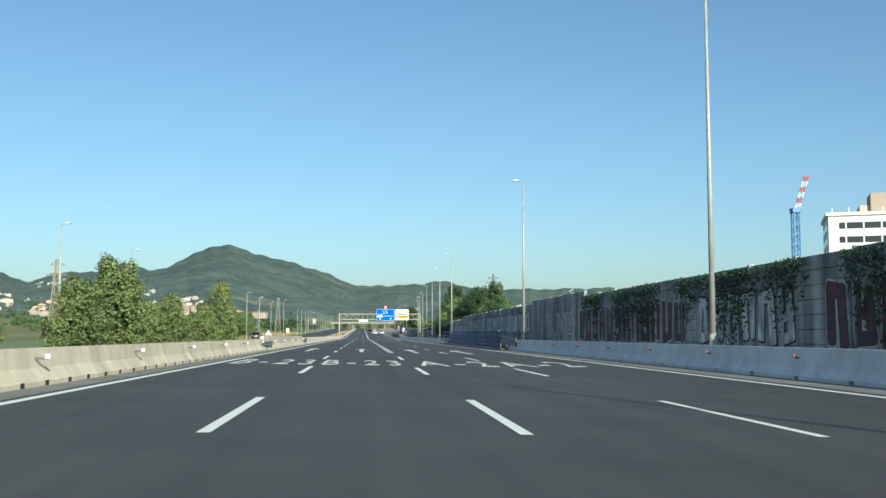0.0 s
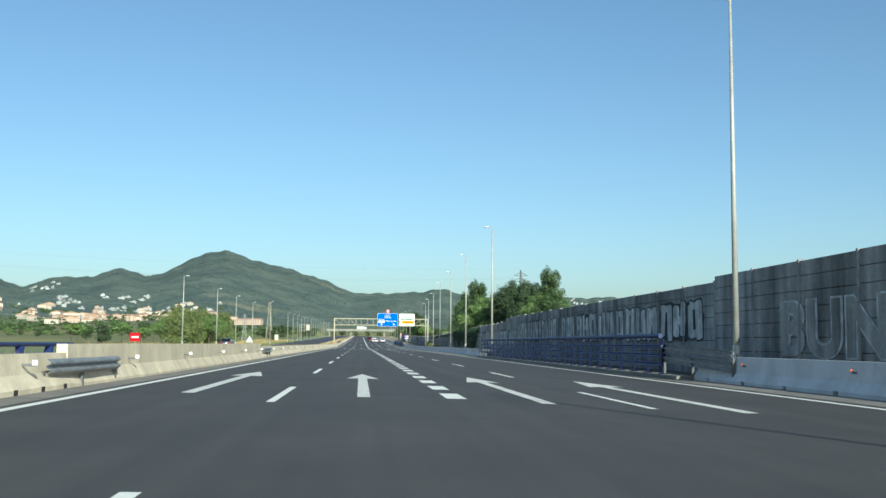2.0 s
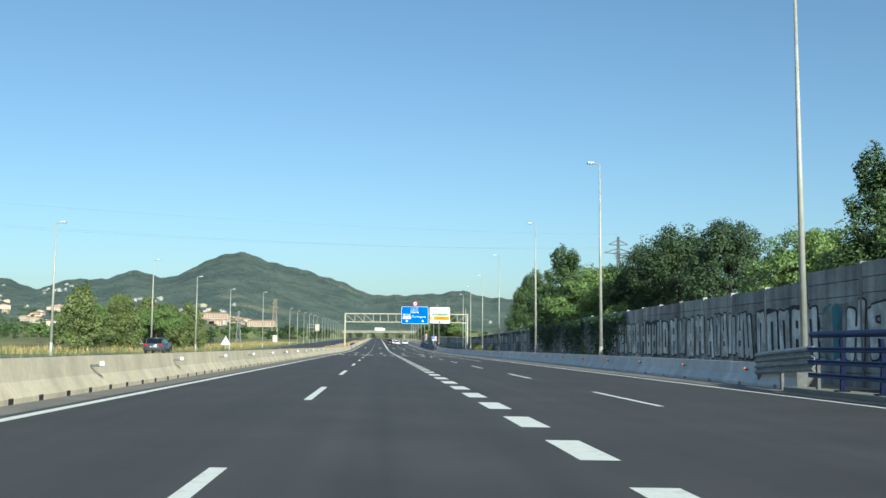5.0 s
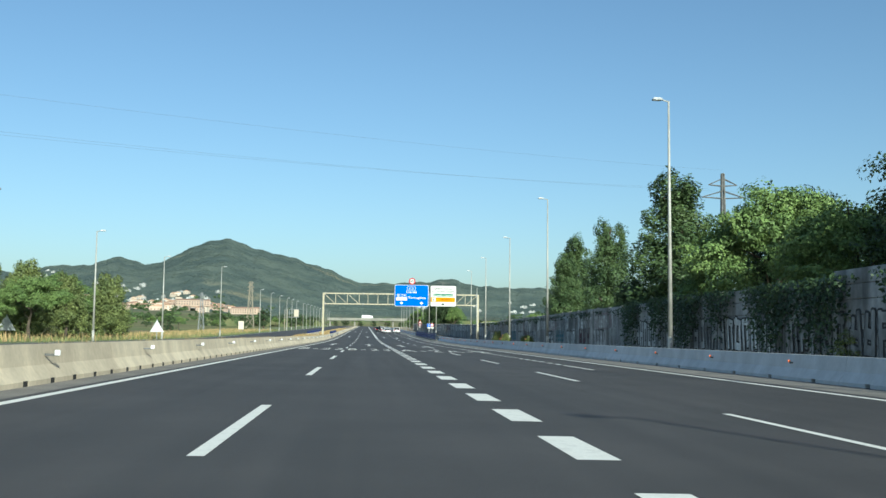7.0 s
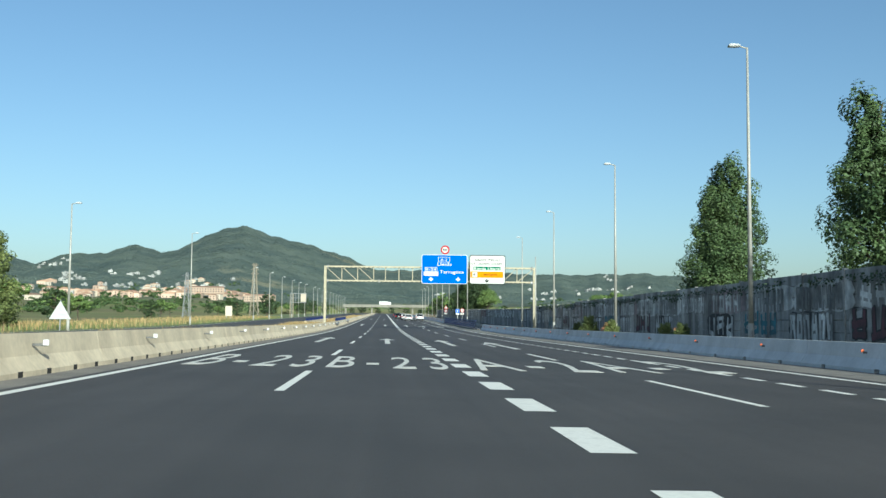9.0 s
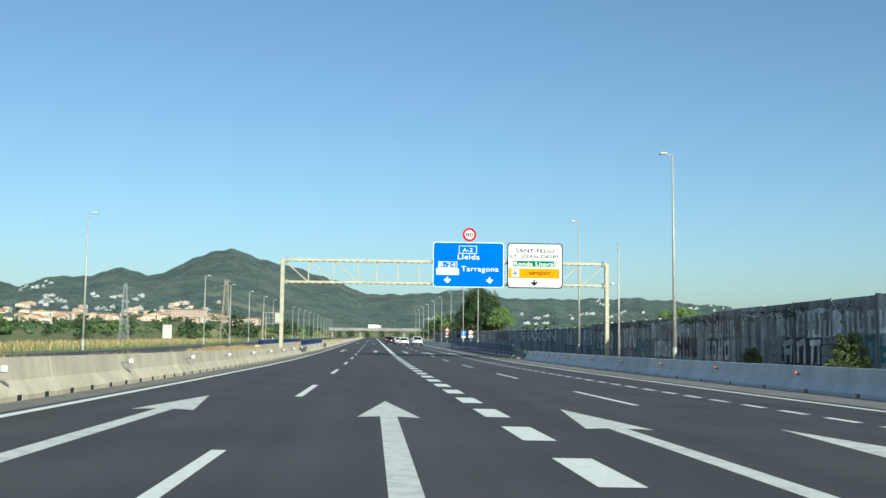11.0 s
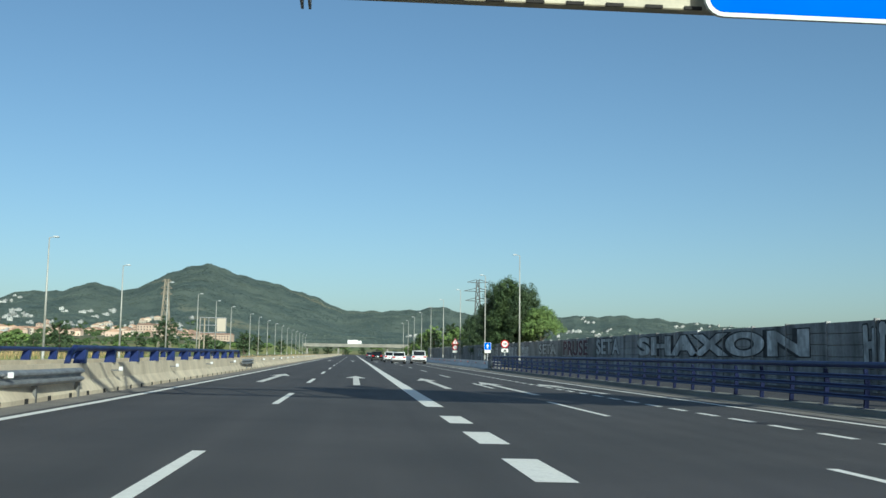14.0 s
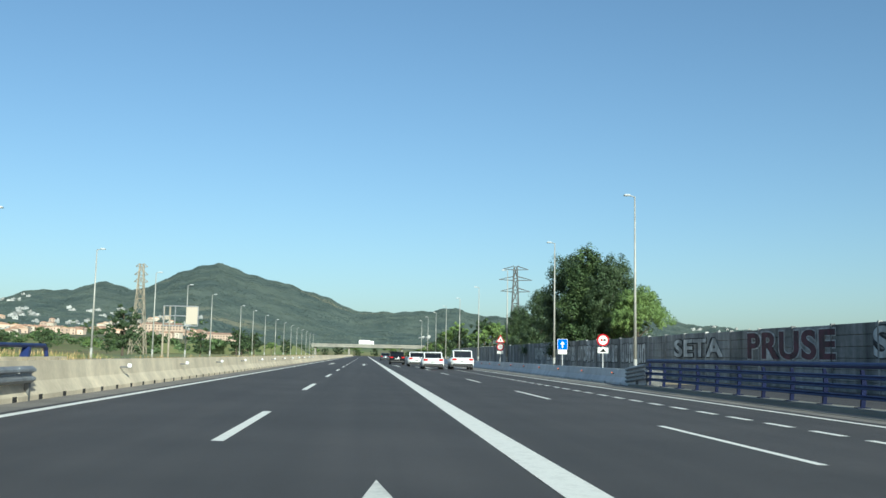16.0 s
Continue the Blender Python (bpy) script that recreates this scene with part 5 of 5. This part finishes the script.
blades("dry_grass", [(-8.8, -5.6, 60, 168), (-8.4, -5.6, 30, 60)], 24000, 0.68, 0.013, M["grass"], "dry straw-coloured grass along the median", 3)
blades("dry_grass", [(-8.8, -5.5, 168, 190)], 12000, 0.85, 0.014, M["grass"], "thick straw-coloured grass beside the gantry post", 13)
blades("dry_grass", [(-8.8, -5.6, 246, 420)], 22000, 0.75, 0.014, M["grass"], "short dry grass along the far median", 14)
blades("dry_grass", [(-40, -25, 60, 330)], 9000, 0.9, 0.03, M["grass"], "dry straw-coloured grass beyond the opposite carriageway", 4)
blades("green_grass", [(-40, -24, 60, 330), (-8.8, -5.8, 60, 180)], 20000, 0.6, 0.03, M["grass_green"], "sparse green weeds among dry grass", 5)
blades("dry_grass", [(-8.6, -5.6, -132, 30)], 9000, 0.75, 0.012, M["grass"], "thin dry grass behind the median barrier", 7)


def creeper(name, y0, y1, z0, z1, n, size, material, label, seed, out=0.16):
    """Leaves hanging on the face of the noise wall, thickest at its top."""
    rng = np.random.default_rng(seed)
    y = rng.uniform(y0, y1, n)
    f = rng.random(n) ** 0.6
    mask = np.sin(y * 0.45) + np.sin(y * 1.13 + 1) + 2.2 * f - 1.0 > rng.uniform(-0.6, 1.2, n)
    y, f = y[mask], f[mask]
    m = len(y)
    z = z0 + (z1 - z0) * f + rng.normal(scale=0.05, size=m)
    x = np.array([xw(v) for v in y]) - rng.uniform(0.08, out + 0.16, m) + np.where(z > z1 + 0.06, rng.uniform(0, 0.3, m), 0)
    c = np.stack([x, y, z], 1)
    nrm = np.array([-1.0, -0.2, 0.5]) + 0.6 * rng.normal(size=(m, 3))
    nrm /= np.linalg.norm(nrm, axis=1)[:, None]
    u = np.cross(nrm, rng.normal(size=(m, 3)))
    u /= np.linalg.norm(u, axis=1)[:, None]
    v = np.cross(nrm, u)
    s = size * rng.uniform(0.6, 1.4, m)[:, None]
    quad = np.stack([c - u * s, c - v * s * 0.7, c + u * s, c + v * s * 0.7], 1).reshape(-1, 3)
    me = bpy.data.meshes.new(name)
    me.from_pydata(quad.tolist(), [], np.arange(4 * m).reshape(-1, 4).tolist())
    tagged(mesh_part(name, me, material), label, "creeper", kind="stuff")


creeper("ivy", -146, -68, 0.7, 3.5, 22000, 0.065, M["ivy"], "dark ivy hanging over the noise wall", 3)
creeper("ivy", 40, 86, 0.3, 3.1, 24000, 0.07, M["ivy"], "dark ivy covering the noise wall under the trees", 9, 0.5)
creeper("ivy", 86, 196, 2.3, 2.85, 4500, 0.06, M["ivy"], "thin ivy along the top of the noise wall", 10)
for i, (x, y, h, lab) in enumerate(((17.0, 119.6, 1.2, "flower"), (17.0, 122.8, 1.2, "leaf_bush"), (17.0, 136, 1.4, "flower"), (17.3, 145, 1.7, "leaf_dark"), (18.9, 158, 1.2, "leaf_bush"), (17.6, 55, 2.2, "leaf_dark"), (17.2, 48, 2.4, "leaf_dark"))):
    ob = plant("bush", x, y, h, 1.5, 1 + i % 2, "low flowering oleander shrub between barrier and wall" if lab == "flower" else "low green shrub between barrier and noise wall")
    if lab == "flower":
        rng = np.random.default_rng(60 + i)
        mesh_part("blossom", leaf_cloud(rng, [(0, 0, 1.9, 0.9, 0.9, 1.0)], 260, 0.085), M["flower"], ob, "dry orange blossoms")


# ---- town on the slopes ----
def house(w, d, h, wall, label, flat_roof=False):
    ob = thing("house", label, "house", "houses of the hillside town")
    part("wall", bevelled((0, 0, h / 2 - 1.5), (w, d, h + 3), 0.05), wall, ob)
    if flat_roof:
        part("roof", bevelled((0, 0, h + 0.2), (w + 0.5, d + 0.5, 0.5), 0.05), wall, ob)
        part("roof_house", bevelled((w * 0.2, 0, h + 1.4), (w * 0.35, d * 0.5, 2.4), 0.05), wall, ob)
    else:
        bm = bmesh.new()
        prism(bm, [(-w / 2 - 0.4, h), (w / 2 + 0.4, h), (0, h + min(3.0, w * 0.16))], -d / 2 - 0.4, d / 2 + 0.4)
        part("roof", fixed(bm), M["roof_tile"], ob)
    cols = max(2, int(w / 4))
    for f in range(max(1, int(h / 3))):
        for i in range(cols):
            part("window", bevelled((-w / 2 + w * (i + 0.5) / cols, -d / 2 - 0.01, 1.5 + 3 * f), (1.2, 0.08, 1.4), 0.02), M["window"], ob)
    return ob


PALE, PINK, WHITE = "pale rendered house with a clay tiled roof", "pinkish rendered house with a clay tiled roof", "white rendered house with a flat roof on the slope"
kinds = [house(12, 10, 5.5, M["house_pale"], PALE), house(14, 10, 5.2, M["house_wall"], PINK), house(11, 10, 7, M["house_pale"], PALE), house(9, 9, 6.5, M["house_wall"], PINK),
         house(22, 11, 5.2, M["house_wall"], PINK), house(9, 8, 3.6, M["house_white"], WHITE, True), house(14, 8, 3.4, M["house_white"], WHITE, True), house(7, 7, 5, M["house_white"], WHITE, True)]
rh = random.Random(8)


def spot(u, r, turn):
    a = math.atan(u / 1800)
    x, y = r * math.sin(a), -132 + r * math.cos(a)
    return pose(x, y, land(x, y) - 0.3, 0, 0, turn)


def settle(u0, u1, r0, r1, n, mix=(0, 1, 2, 3, 4, 5)):
    """n houses between two side angles and two distances."""
    for _ in range(n):
        copy_thing(kinds[rh.choice(mix)], spot(rh.uniform(u0, u1), rh.uniform(r0, r1), rh.uniform(-25, 25)))


for i, k_ in enumerate(kinds):
    k_.matrix_basis = spot(-560 + 60 * i if i < 5 else -660 + 60 * i, 1500 if i < 5 else 2250, 8 * i - 20)
UP = (5, 5, 6, 7)
settle(-563, -478, 2900, 3400, 13, UP)
settle(-720, -600, 2500, 3300, 12, UP)
settle(-516, -468, 2150, 2550, 13, UP)
settle(-437, -357, 2450, 2600, 8, UP)
settle(-720, -520, 1600, 2250, 36, (0, 1, 2, 3, 4, 4, 5))
settle(-544, -434, 1300, 1900, 30, (0, 0, 2, 4, 5))
settle(-445, -240, 1480, 1950, 62, (0, 1, 1, 2, 3, 3))
settle(-445, -292, 1900, 2250, 36, (0, 2, 3, 5, 5, 7))
settle(-309, -247, 1950, 2250, 16, (5, 5, 7, 0))
settle(-269, -189, 1600, 2050, 16, (0, 1, 4))
settle(240, 365, 2400, 3050, 16, UP)
settle(335, 450, 2450, 3150, 16, UP)
settle(520, 650, 3260, 3750, 14, UP)
settle(361, 400, 3400, 3550, 5, UP)
settle(60, 220, 1900, 2700, 6, UP)


def apartment_row(w, x, y, turn, wall):
    """A long two-storey block with a hipped tiled roof and rows of windows."""
    ob = thing("apartment_row", "long low pinkish apartment block below the town", "building", "apartment blocks below the town", m=pose(x, y, land(x, y) - 0.5, 0, 0, turn))
    part("wall", bevelled((0, 0, 2.9), (w, 12, 8), 0.08), wall, ob)
    bm = bmesh.new()
    box(bm, (0, 0, 7.9), (w + 1, 13, 2.0))
    for v in bm.verts:
        if v.co.z > 8:
            v.co.x *= 0.92
            v.co.y *= 0.1
    part("roof", bm, M["roof_tile"], ob)
    for f in range(2):
        for i in range(int(w / 3.4)):
            part("window", bevelled((-w / 2 + 1.7 + 3.4 * i, -6.02, 1.7 + 3.0 * f), (1.2, 0.08, 1.5), 0.02), M["window"], ob)


apartment_row(46, -232, 1420, 14, M["house_wall"])
apartment_row(40, -162, 1425, -12, M["house_wall"])
woods = np.random.default_rng(21)
lob = []
for i in range(620):
    u, r = woods.uniform(-720, 520), woods.uniform(800, 2200)
    if -120 < u < 60:
        continue
    a = math.atan(u / 1800)
    x, y = r * math.sin(a), -132 + r * math.cos(a)
    s = woods.uniform(3, 6.5)
    lob.append((x, y, land(x, y) + s * 0.6, s * woods.uniform(1.0, 2.2), s, s * 0.8))
tagged(mesh_part("woodland", leaf_cloud(woods, lob, 120000, 0.85), M["leaf_poplar"]), "dark green woods and hedges among the town", "woodland", kind="stuff")


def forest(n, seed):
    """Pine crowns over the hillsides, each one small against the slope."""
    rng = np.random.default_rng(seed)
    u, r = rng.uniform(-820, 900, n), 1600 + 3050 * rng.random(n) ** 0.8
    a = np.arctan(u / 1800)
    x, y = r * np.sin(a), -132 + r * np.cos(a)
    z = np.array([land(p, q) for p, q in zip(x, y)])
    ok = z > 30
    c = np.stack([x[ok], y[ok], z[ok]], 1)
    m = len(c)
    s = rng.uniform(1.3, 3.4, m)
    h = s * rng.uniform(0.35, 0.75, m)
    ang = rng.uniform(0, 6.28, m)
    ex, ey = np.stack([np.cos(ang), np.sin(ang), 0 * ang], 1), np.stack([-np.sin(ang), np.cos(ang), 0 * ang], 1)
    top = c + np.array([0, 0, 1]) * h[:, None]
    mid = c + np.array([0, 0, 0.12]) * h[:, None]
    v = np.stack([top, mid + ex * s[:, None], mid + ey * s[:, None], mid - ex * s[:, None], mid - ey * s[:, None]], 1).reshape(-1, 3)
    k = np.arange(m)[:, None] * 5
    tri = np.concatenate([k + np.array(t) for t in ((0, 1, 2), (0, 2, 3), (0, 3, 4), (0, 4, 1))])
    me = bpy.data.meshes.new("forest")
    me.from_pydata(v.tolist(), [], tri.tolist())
    tagged(mesh_part("forest", me, M["pine"]), "pine forest covering the hills, its green greyed for haze", "woodland", kind="stuff")


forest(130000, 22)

# ---- building and crane beyond the wall ----
ob = thing("office_block", "white office block with dark window bands behind the wall", "building", m=pose(142.4, 105.5, 0, 0, 0, -22))
part("body", bevelled((0, 0, 14.7), (52, 22, 30.4), 0.1), M["white_wall"], ob)
for f in range(8):
    z = 3.6 + 3.4 * f
    bm = bmesh.new()
    box(bm, (0, -11.02, z), (47, 0.12, 1.5))
    box(bm, (-26.02, 0, z), (0.12, 18, 1.5))
    part("window_band", bm, M["window"], ob)
    for i in range(12):
        part("mullion", bevelled((-22 + 4 * i, -11.1, z), (0.35, 0.14, 1.6), 0.02), M["white_wall"], ob)
part("parapet", bevelled((0, 0, 30.2), (53, 23, 0.8), 0.05), M["white_wall"], ob)
for i in range(14):
    part("roof_post", bevelled((-25 + 3.8 * i, -11, 31.0), (0.25, 0.25, 1.4), 0.02), M["crane_white"], ob)
part("roof_house", bevelled((-9, 2, 33.2), (13, 9, 6), 0.1), M["house_wall"], ob, "pinkish rendered roof house")
part("roof_house", bevelled((-15, 2, 31.8), (6, 7, 3), 0.1), M["house_wall"], ob, "pinkish rendered roof house")
ob = thing("apartment_tower", "brown brick tower block behind the office block", "building", m=pose(178, 150, 0, 0, 0, 25))
part("body", bevelled((0, 0, 17), (26, 18, 36), 0.1), M["brick_tower"], ob)
part("roof_house", bevelled((-4, 0, 37), (10, 8, 4), 0.1), M["brick_tower"], ob)
for f in range(10):
    for i in range(6):
        part("window", bevelled((-10.5 + 4.2 * i, -9.02, 3 + 3.2 * f), (1.5, 0.1, 1.4), 0.02), M["window"], ob)
ob = thing("crane", "tower crane with blue mast and red-white raised jib", "crane", m=pose(91.5, 72, 0))
bm = bmesh.new()
for sx in (-0.6, 0.6):
    for sy in (-0.6, 0.6):
        tube(bm, (sx, sy, 0), (sx, sy, 26.5), 0.16, seg=6)
for k in range(13):
    for s in (-0.6, 0.6):
        tube(bm, (-0.6, s, 2 * k), (0.6, s, 2 * k + 2), 0.06, seg=4)
        tube(bm, (s, -0.6, 2 * k), (s, 0.6, 2 * k + 2), 0.06, seg=4)
part("mast", bm, M["crane_blue"], ob)
part("cab", bevelled((0, 0, 26.9), (1.8, 1.7, 1.0), 0.1), M["crane_blue"], ob)
for k in range(6):
    bm = bmesh.new()
    a, b = Vector((0.2, 0, 27.3)).lerp(Vector((2.0, -1, 34.0)), k / 6), Vector((0.2, 0, 27.3)).lerp(Vector((2.0, -1, 34.0)), (k + 1) / 6)
    for sx, sy in ((-0.5, -0.5), (0.5, -0.5), (0, 0.5)):
        tube(bm, a + Vector((sx, sy, 0)), b + Vector((sx, sy, 0)), 0.12, seg=5)
    for (p, q) in (((-0.5, -0.5), (0.5, -0.5)), ((0.5, -0.5), (0, 0.5)), ((0, 0.5), (-0.5, -0.5))):
        tube(bm, a + Vector((*p, 0)), b + Vector((*q, 0)), 0.09, seg=4)
    part("jib_section", bm, M["crane_red" if k % 2 else "crane_white"], ob)


# ---- cars ----
def car(name, label, paint, L, W, H, suv, x, y, group="cars on the motorway"):
    ob = thing(name, label, "car", group, m=pose(x, y, gz(x) + 0.004))
    belt = H * (0.60 if suv else 0.62)
    clear = 0.24 if suv else 0.19
    bm = bmesh.new()
    prism_pts = [(-L / 2, clear + 0.15), (-L / 2 + 0.12, clear), (L / 2 - 0.15, clear), (L / 2, clear + 0.2), (L / 2 - 0.02, belt * 0.78), (L / 2 - 0.75, belt * 0.92), (L * 0.22, belt),
                 (-L / 2 + 0.10, belt + 0.02), (-L / 2 + 0.01, belt * 0.8)]
    prism(bm, prism_pts, -W / 2, W / 2)
    fixed(bm)
    bmesh.ops.bevel(bm, geom=bm.edges[:], offset=0.07, segments=2, affect="EDGES")
    turn = pose(0, 0, 0, 0, 0, 90)
    body = part("body", bm, paint, ob, m=turn, smooth=True)
    bm = bmesh.new()
    rear = -L / 2 + (0.16 if suv else 0.28)
    g = [(rear, belt - 0.02), (L * 0.24, belt - 0.02), (L * 0.06, H - 0.08), (rear + (0.28 if suv else 0.55), H - 0.06)]
    prism(bm, g, -W / 2 + 0.06, W / 2 - 0.06)
    for v in bm.verts:
        if v.co.z > belt + 0.1:
            v.co.y *= 0.80
    fixed(bm)
    bmesh.ops.bevel(bm, geom=bm.edges[:], offset=0.05, segments=2, affect="EDGES")
    part("glasshouse", bm, M["car_glass"], ob, "dark tinted glass", m=turn)
    bm = bmesh.new()
    prism(bm, [(rear + (0.16 if suv else 0.40), H - 0.09), (L * 0.10, H - 0.10), (L * 0.04, H - 0.01), (rear + (0.30 if suv else 0.6), H)], -W * 0.40, W * 0.40)
    fixed(bm)
    bmesh.ops.bevel(bm, geom=bm.edges[:], offset=0.03, segments=2, affect="EDGES")
    part("roof", bm, paint, ob, m=turn, smooth=True)
    for s in (-1, 1):
        bm = bmesh.new()
        prism(bm, [(rear - 0.02, belt - 0.03), (rear + 0.2, belt - 0.03), (rear + (0.46 if suv else 0.8), H - 0.06), (rear + (0.26 if suv else 0.52), H - 0.05)], s * W * 0.41 - 0.04, s * W * 0.41 + 0.04)
        part("pillar", fixed(bm), paint, ob, m=turn)
        part("tail_light", bevelled((s * (W / 2 - 0.24), -L / 2 + 0.02, belt * 0.86), (0.36, 0.1, 0.17), 0.03), M["tail"], ob, "red tail light")
        part("mirror", bevelled((s * (W / 2 + 0.07), L * 0.2, belt + 0.05), (0.18, 0.1, 0.14), 0.03), paint, ob)
    part("bumper", bevelled((0, -L / 2 + 0.05, clear + 0.16), (W * 0.92, 0.16, 0.24), 0.05), M["plastic"], ob, "black bumper")
    part("number_plate", bevelled((0, -L / 2 - 0.02, belt * 0.68), (0.52, 0.02, 0.11), 0.005), M["sign_white"], ob, "white number plate")
    part("plate_bar", bevelled((0, -L / 2 - 0.034, belt * 0.68), (0.40, 0.006, 0.06), 0.002), M["black"], ob)
    rad = 0.35 if suv else 0.31
    for sx in (-1, 1):
        for yy in (-L * 0.30, L * 0.31):
            bm = bmesh.new()
            tube(bm, (sx * (W / 2 - 0.22), yy, rad), (sx * (W / 2 + 0.005), yy, rad), rad, seg=20)
            tyre = part("tyre", bm, M["rubber"], ob)
            bm = bmesh.new()
            tube(bm, (sx * (W / 2 - 0.03), yy, rad), (sx * (W / 2 + 0.015), yy, rad), rad * 0.62, seg=14)
            part("rim", bm, M["rim"], tyre)
    return ob


car("sport_utility_car", "white sport utility car driving on asphalt", M["car_white"], 4.6, 1.9, 1.66, True, 10.1, 312)
car("car", "white saloon car driving on asphalt", M["car_white"], 4.3, 1.78, 1.45, False, 7.45, 310)
car("car", "white hatchback driving on asphalt", M["car_white"], 4.1, 1.76, 1.5, False, 7.0, 328)
car("car", "black hatchback driving on asphalt", M["car_dark"], 4.3, 1.8, 1.5, False, 5.5, 344)
car("car", "dark grey car far ahead on asphalt", M["car_grey"], 4.3, 1.8, 1.48, False, 5.6, 420)
car("car", "white car far ahead on asphalt", M["car_white"], 4.3, 1.8, 1.48, False, 8.4, 455)
car("car", "dark grey car far ahead on asphalt", M["car_grey"], 4.3, 1.8, 1.48, False, 8.2, 500)
car("car", "grey car on the opposite carriageway", M["car_grey"], 4.4, 1.8, 1.5, False, -19.8, 78, "cars on the opposite carriageway")
truck = thing("lorry", "white box lorry crossing the far overpass", "lorry", m=pose(0, OY, 5.5))
part("box", bevelled((1.5, 0, 1.9), (6, 2.3, 2.1), 0.05), M["car_white"], truck)
part("cab", bevelled((5.5, 0, 1.5), (1.8, 2.2, 2.2), 0.15), M["car_white"], truck)
for x in (-0.6, 5.5):
    for s in (-1, 1):
        bm = bmesh.new()
        tube(bm, (x, s * 0.9, 0.5), (x, s * 1.25, 0.5), 0.5, seg=16)
        part("tyre", bm, M["rubber"], truck)


# ---- the climbing grade ----
def lay_on_grade():
    """Lift everything along the road by the climb under it; long pieces bend with it."""
    spans = {}

    def bend(ob, world):
        me = ob.data
        co = np.empty(len(me.vertices) * 3)
        me.vertices.foreach_get("co", co)
        co = co.reshape(-1, 3)
        m = np.array(world)
        w = co @ m[:3, :3].T + m[:3, 3]
        v = np.clip((w[:, 1] - 120) / 110, 0, 1)
        w[:, 2] += 0.011 * (110 * (v ** 3 - v ** 4 / 2) + np.maximum(0, np.minimum(w[:, 1], 900) - 230))
        inv = np.array(world.inverted())
        me.vertices.foreach_set("co", (w @ inv[:3, :3].T + inv[:3, 3]).ravel())
        me.update()

    def middle(ob, world):
        me = ob.data
        if me.name not in spans:
            co = np.empty(len(me.vertices) * 3)
            me.vertices.foreach_get("co", co)
            co = co.reshape(-1, 3)
            spans[me.name] = (co.min(0), co.max(0))
        lo, hi = spans[me.name]
        ys = [(world @ Vector((x, y, z))).y for x in (lo[0], hi[0]) for y in (lo[1], hi[1]) for z in (lo[2], hi[2])]
        return min(ys), max(ys)

    for ob in [o for o in scene.objects if o.parent is None and o.type in ("MESH", "EMPTY")]:
        kind = ob.name.split(".")[0]
        at = ob.matrix_basis.translation.copy()
        if kind in ("ground", "house", "woodland", "forest") or (kind in ("tree", "shrub") and math.hypot(at.x, at.y + 132) > 640):
            continue
        if ob.type == "EMPTY" and at.length > 0.5:
            ob.matrix_basis = Matrix.Translation((0, 0, rise(at.y))) @ ob.matrix_basis
            continue
        for piece in ([ob] if ob.type == "MESH" else ob.children):
            if piece.type != "MESH":
                continue
            world = piece.matrix_basis.copy()
            y0, y1 = middle(piece, world)
            if y1 < 120:
                continue
            if y1 - y0 > 8 and piece.data.users == 1:
                bend(piece, world)
                continue
            p = world.translation.copy() if piece.data.users > 1 else Vector((0, (y0 + y1) / 2, 0))
            tilt = math.atan((rise(p.y + 1) - rise(p.y - 1)) / 2)
            piece.matrix_basis = Matrix.Translation(p + Vector((0, 0, rise(p.y)))) @ Matrix.Rotation(tilt, 4, "X") @ Matrix.Translation(-p) @ world


lay_on_grade()
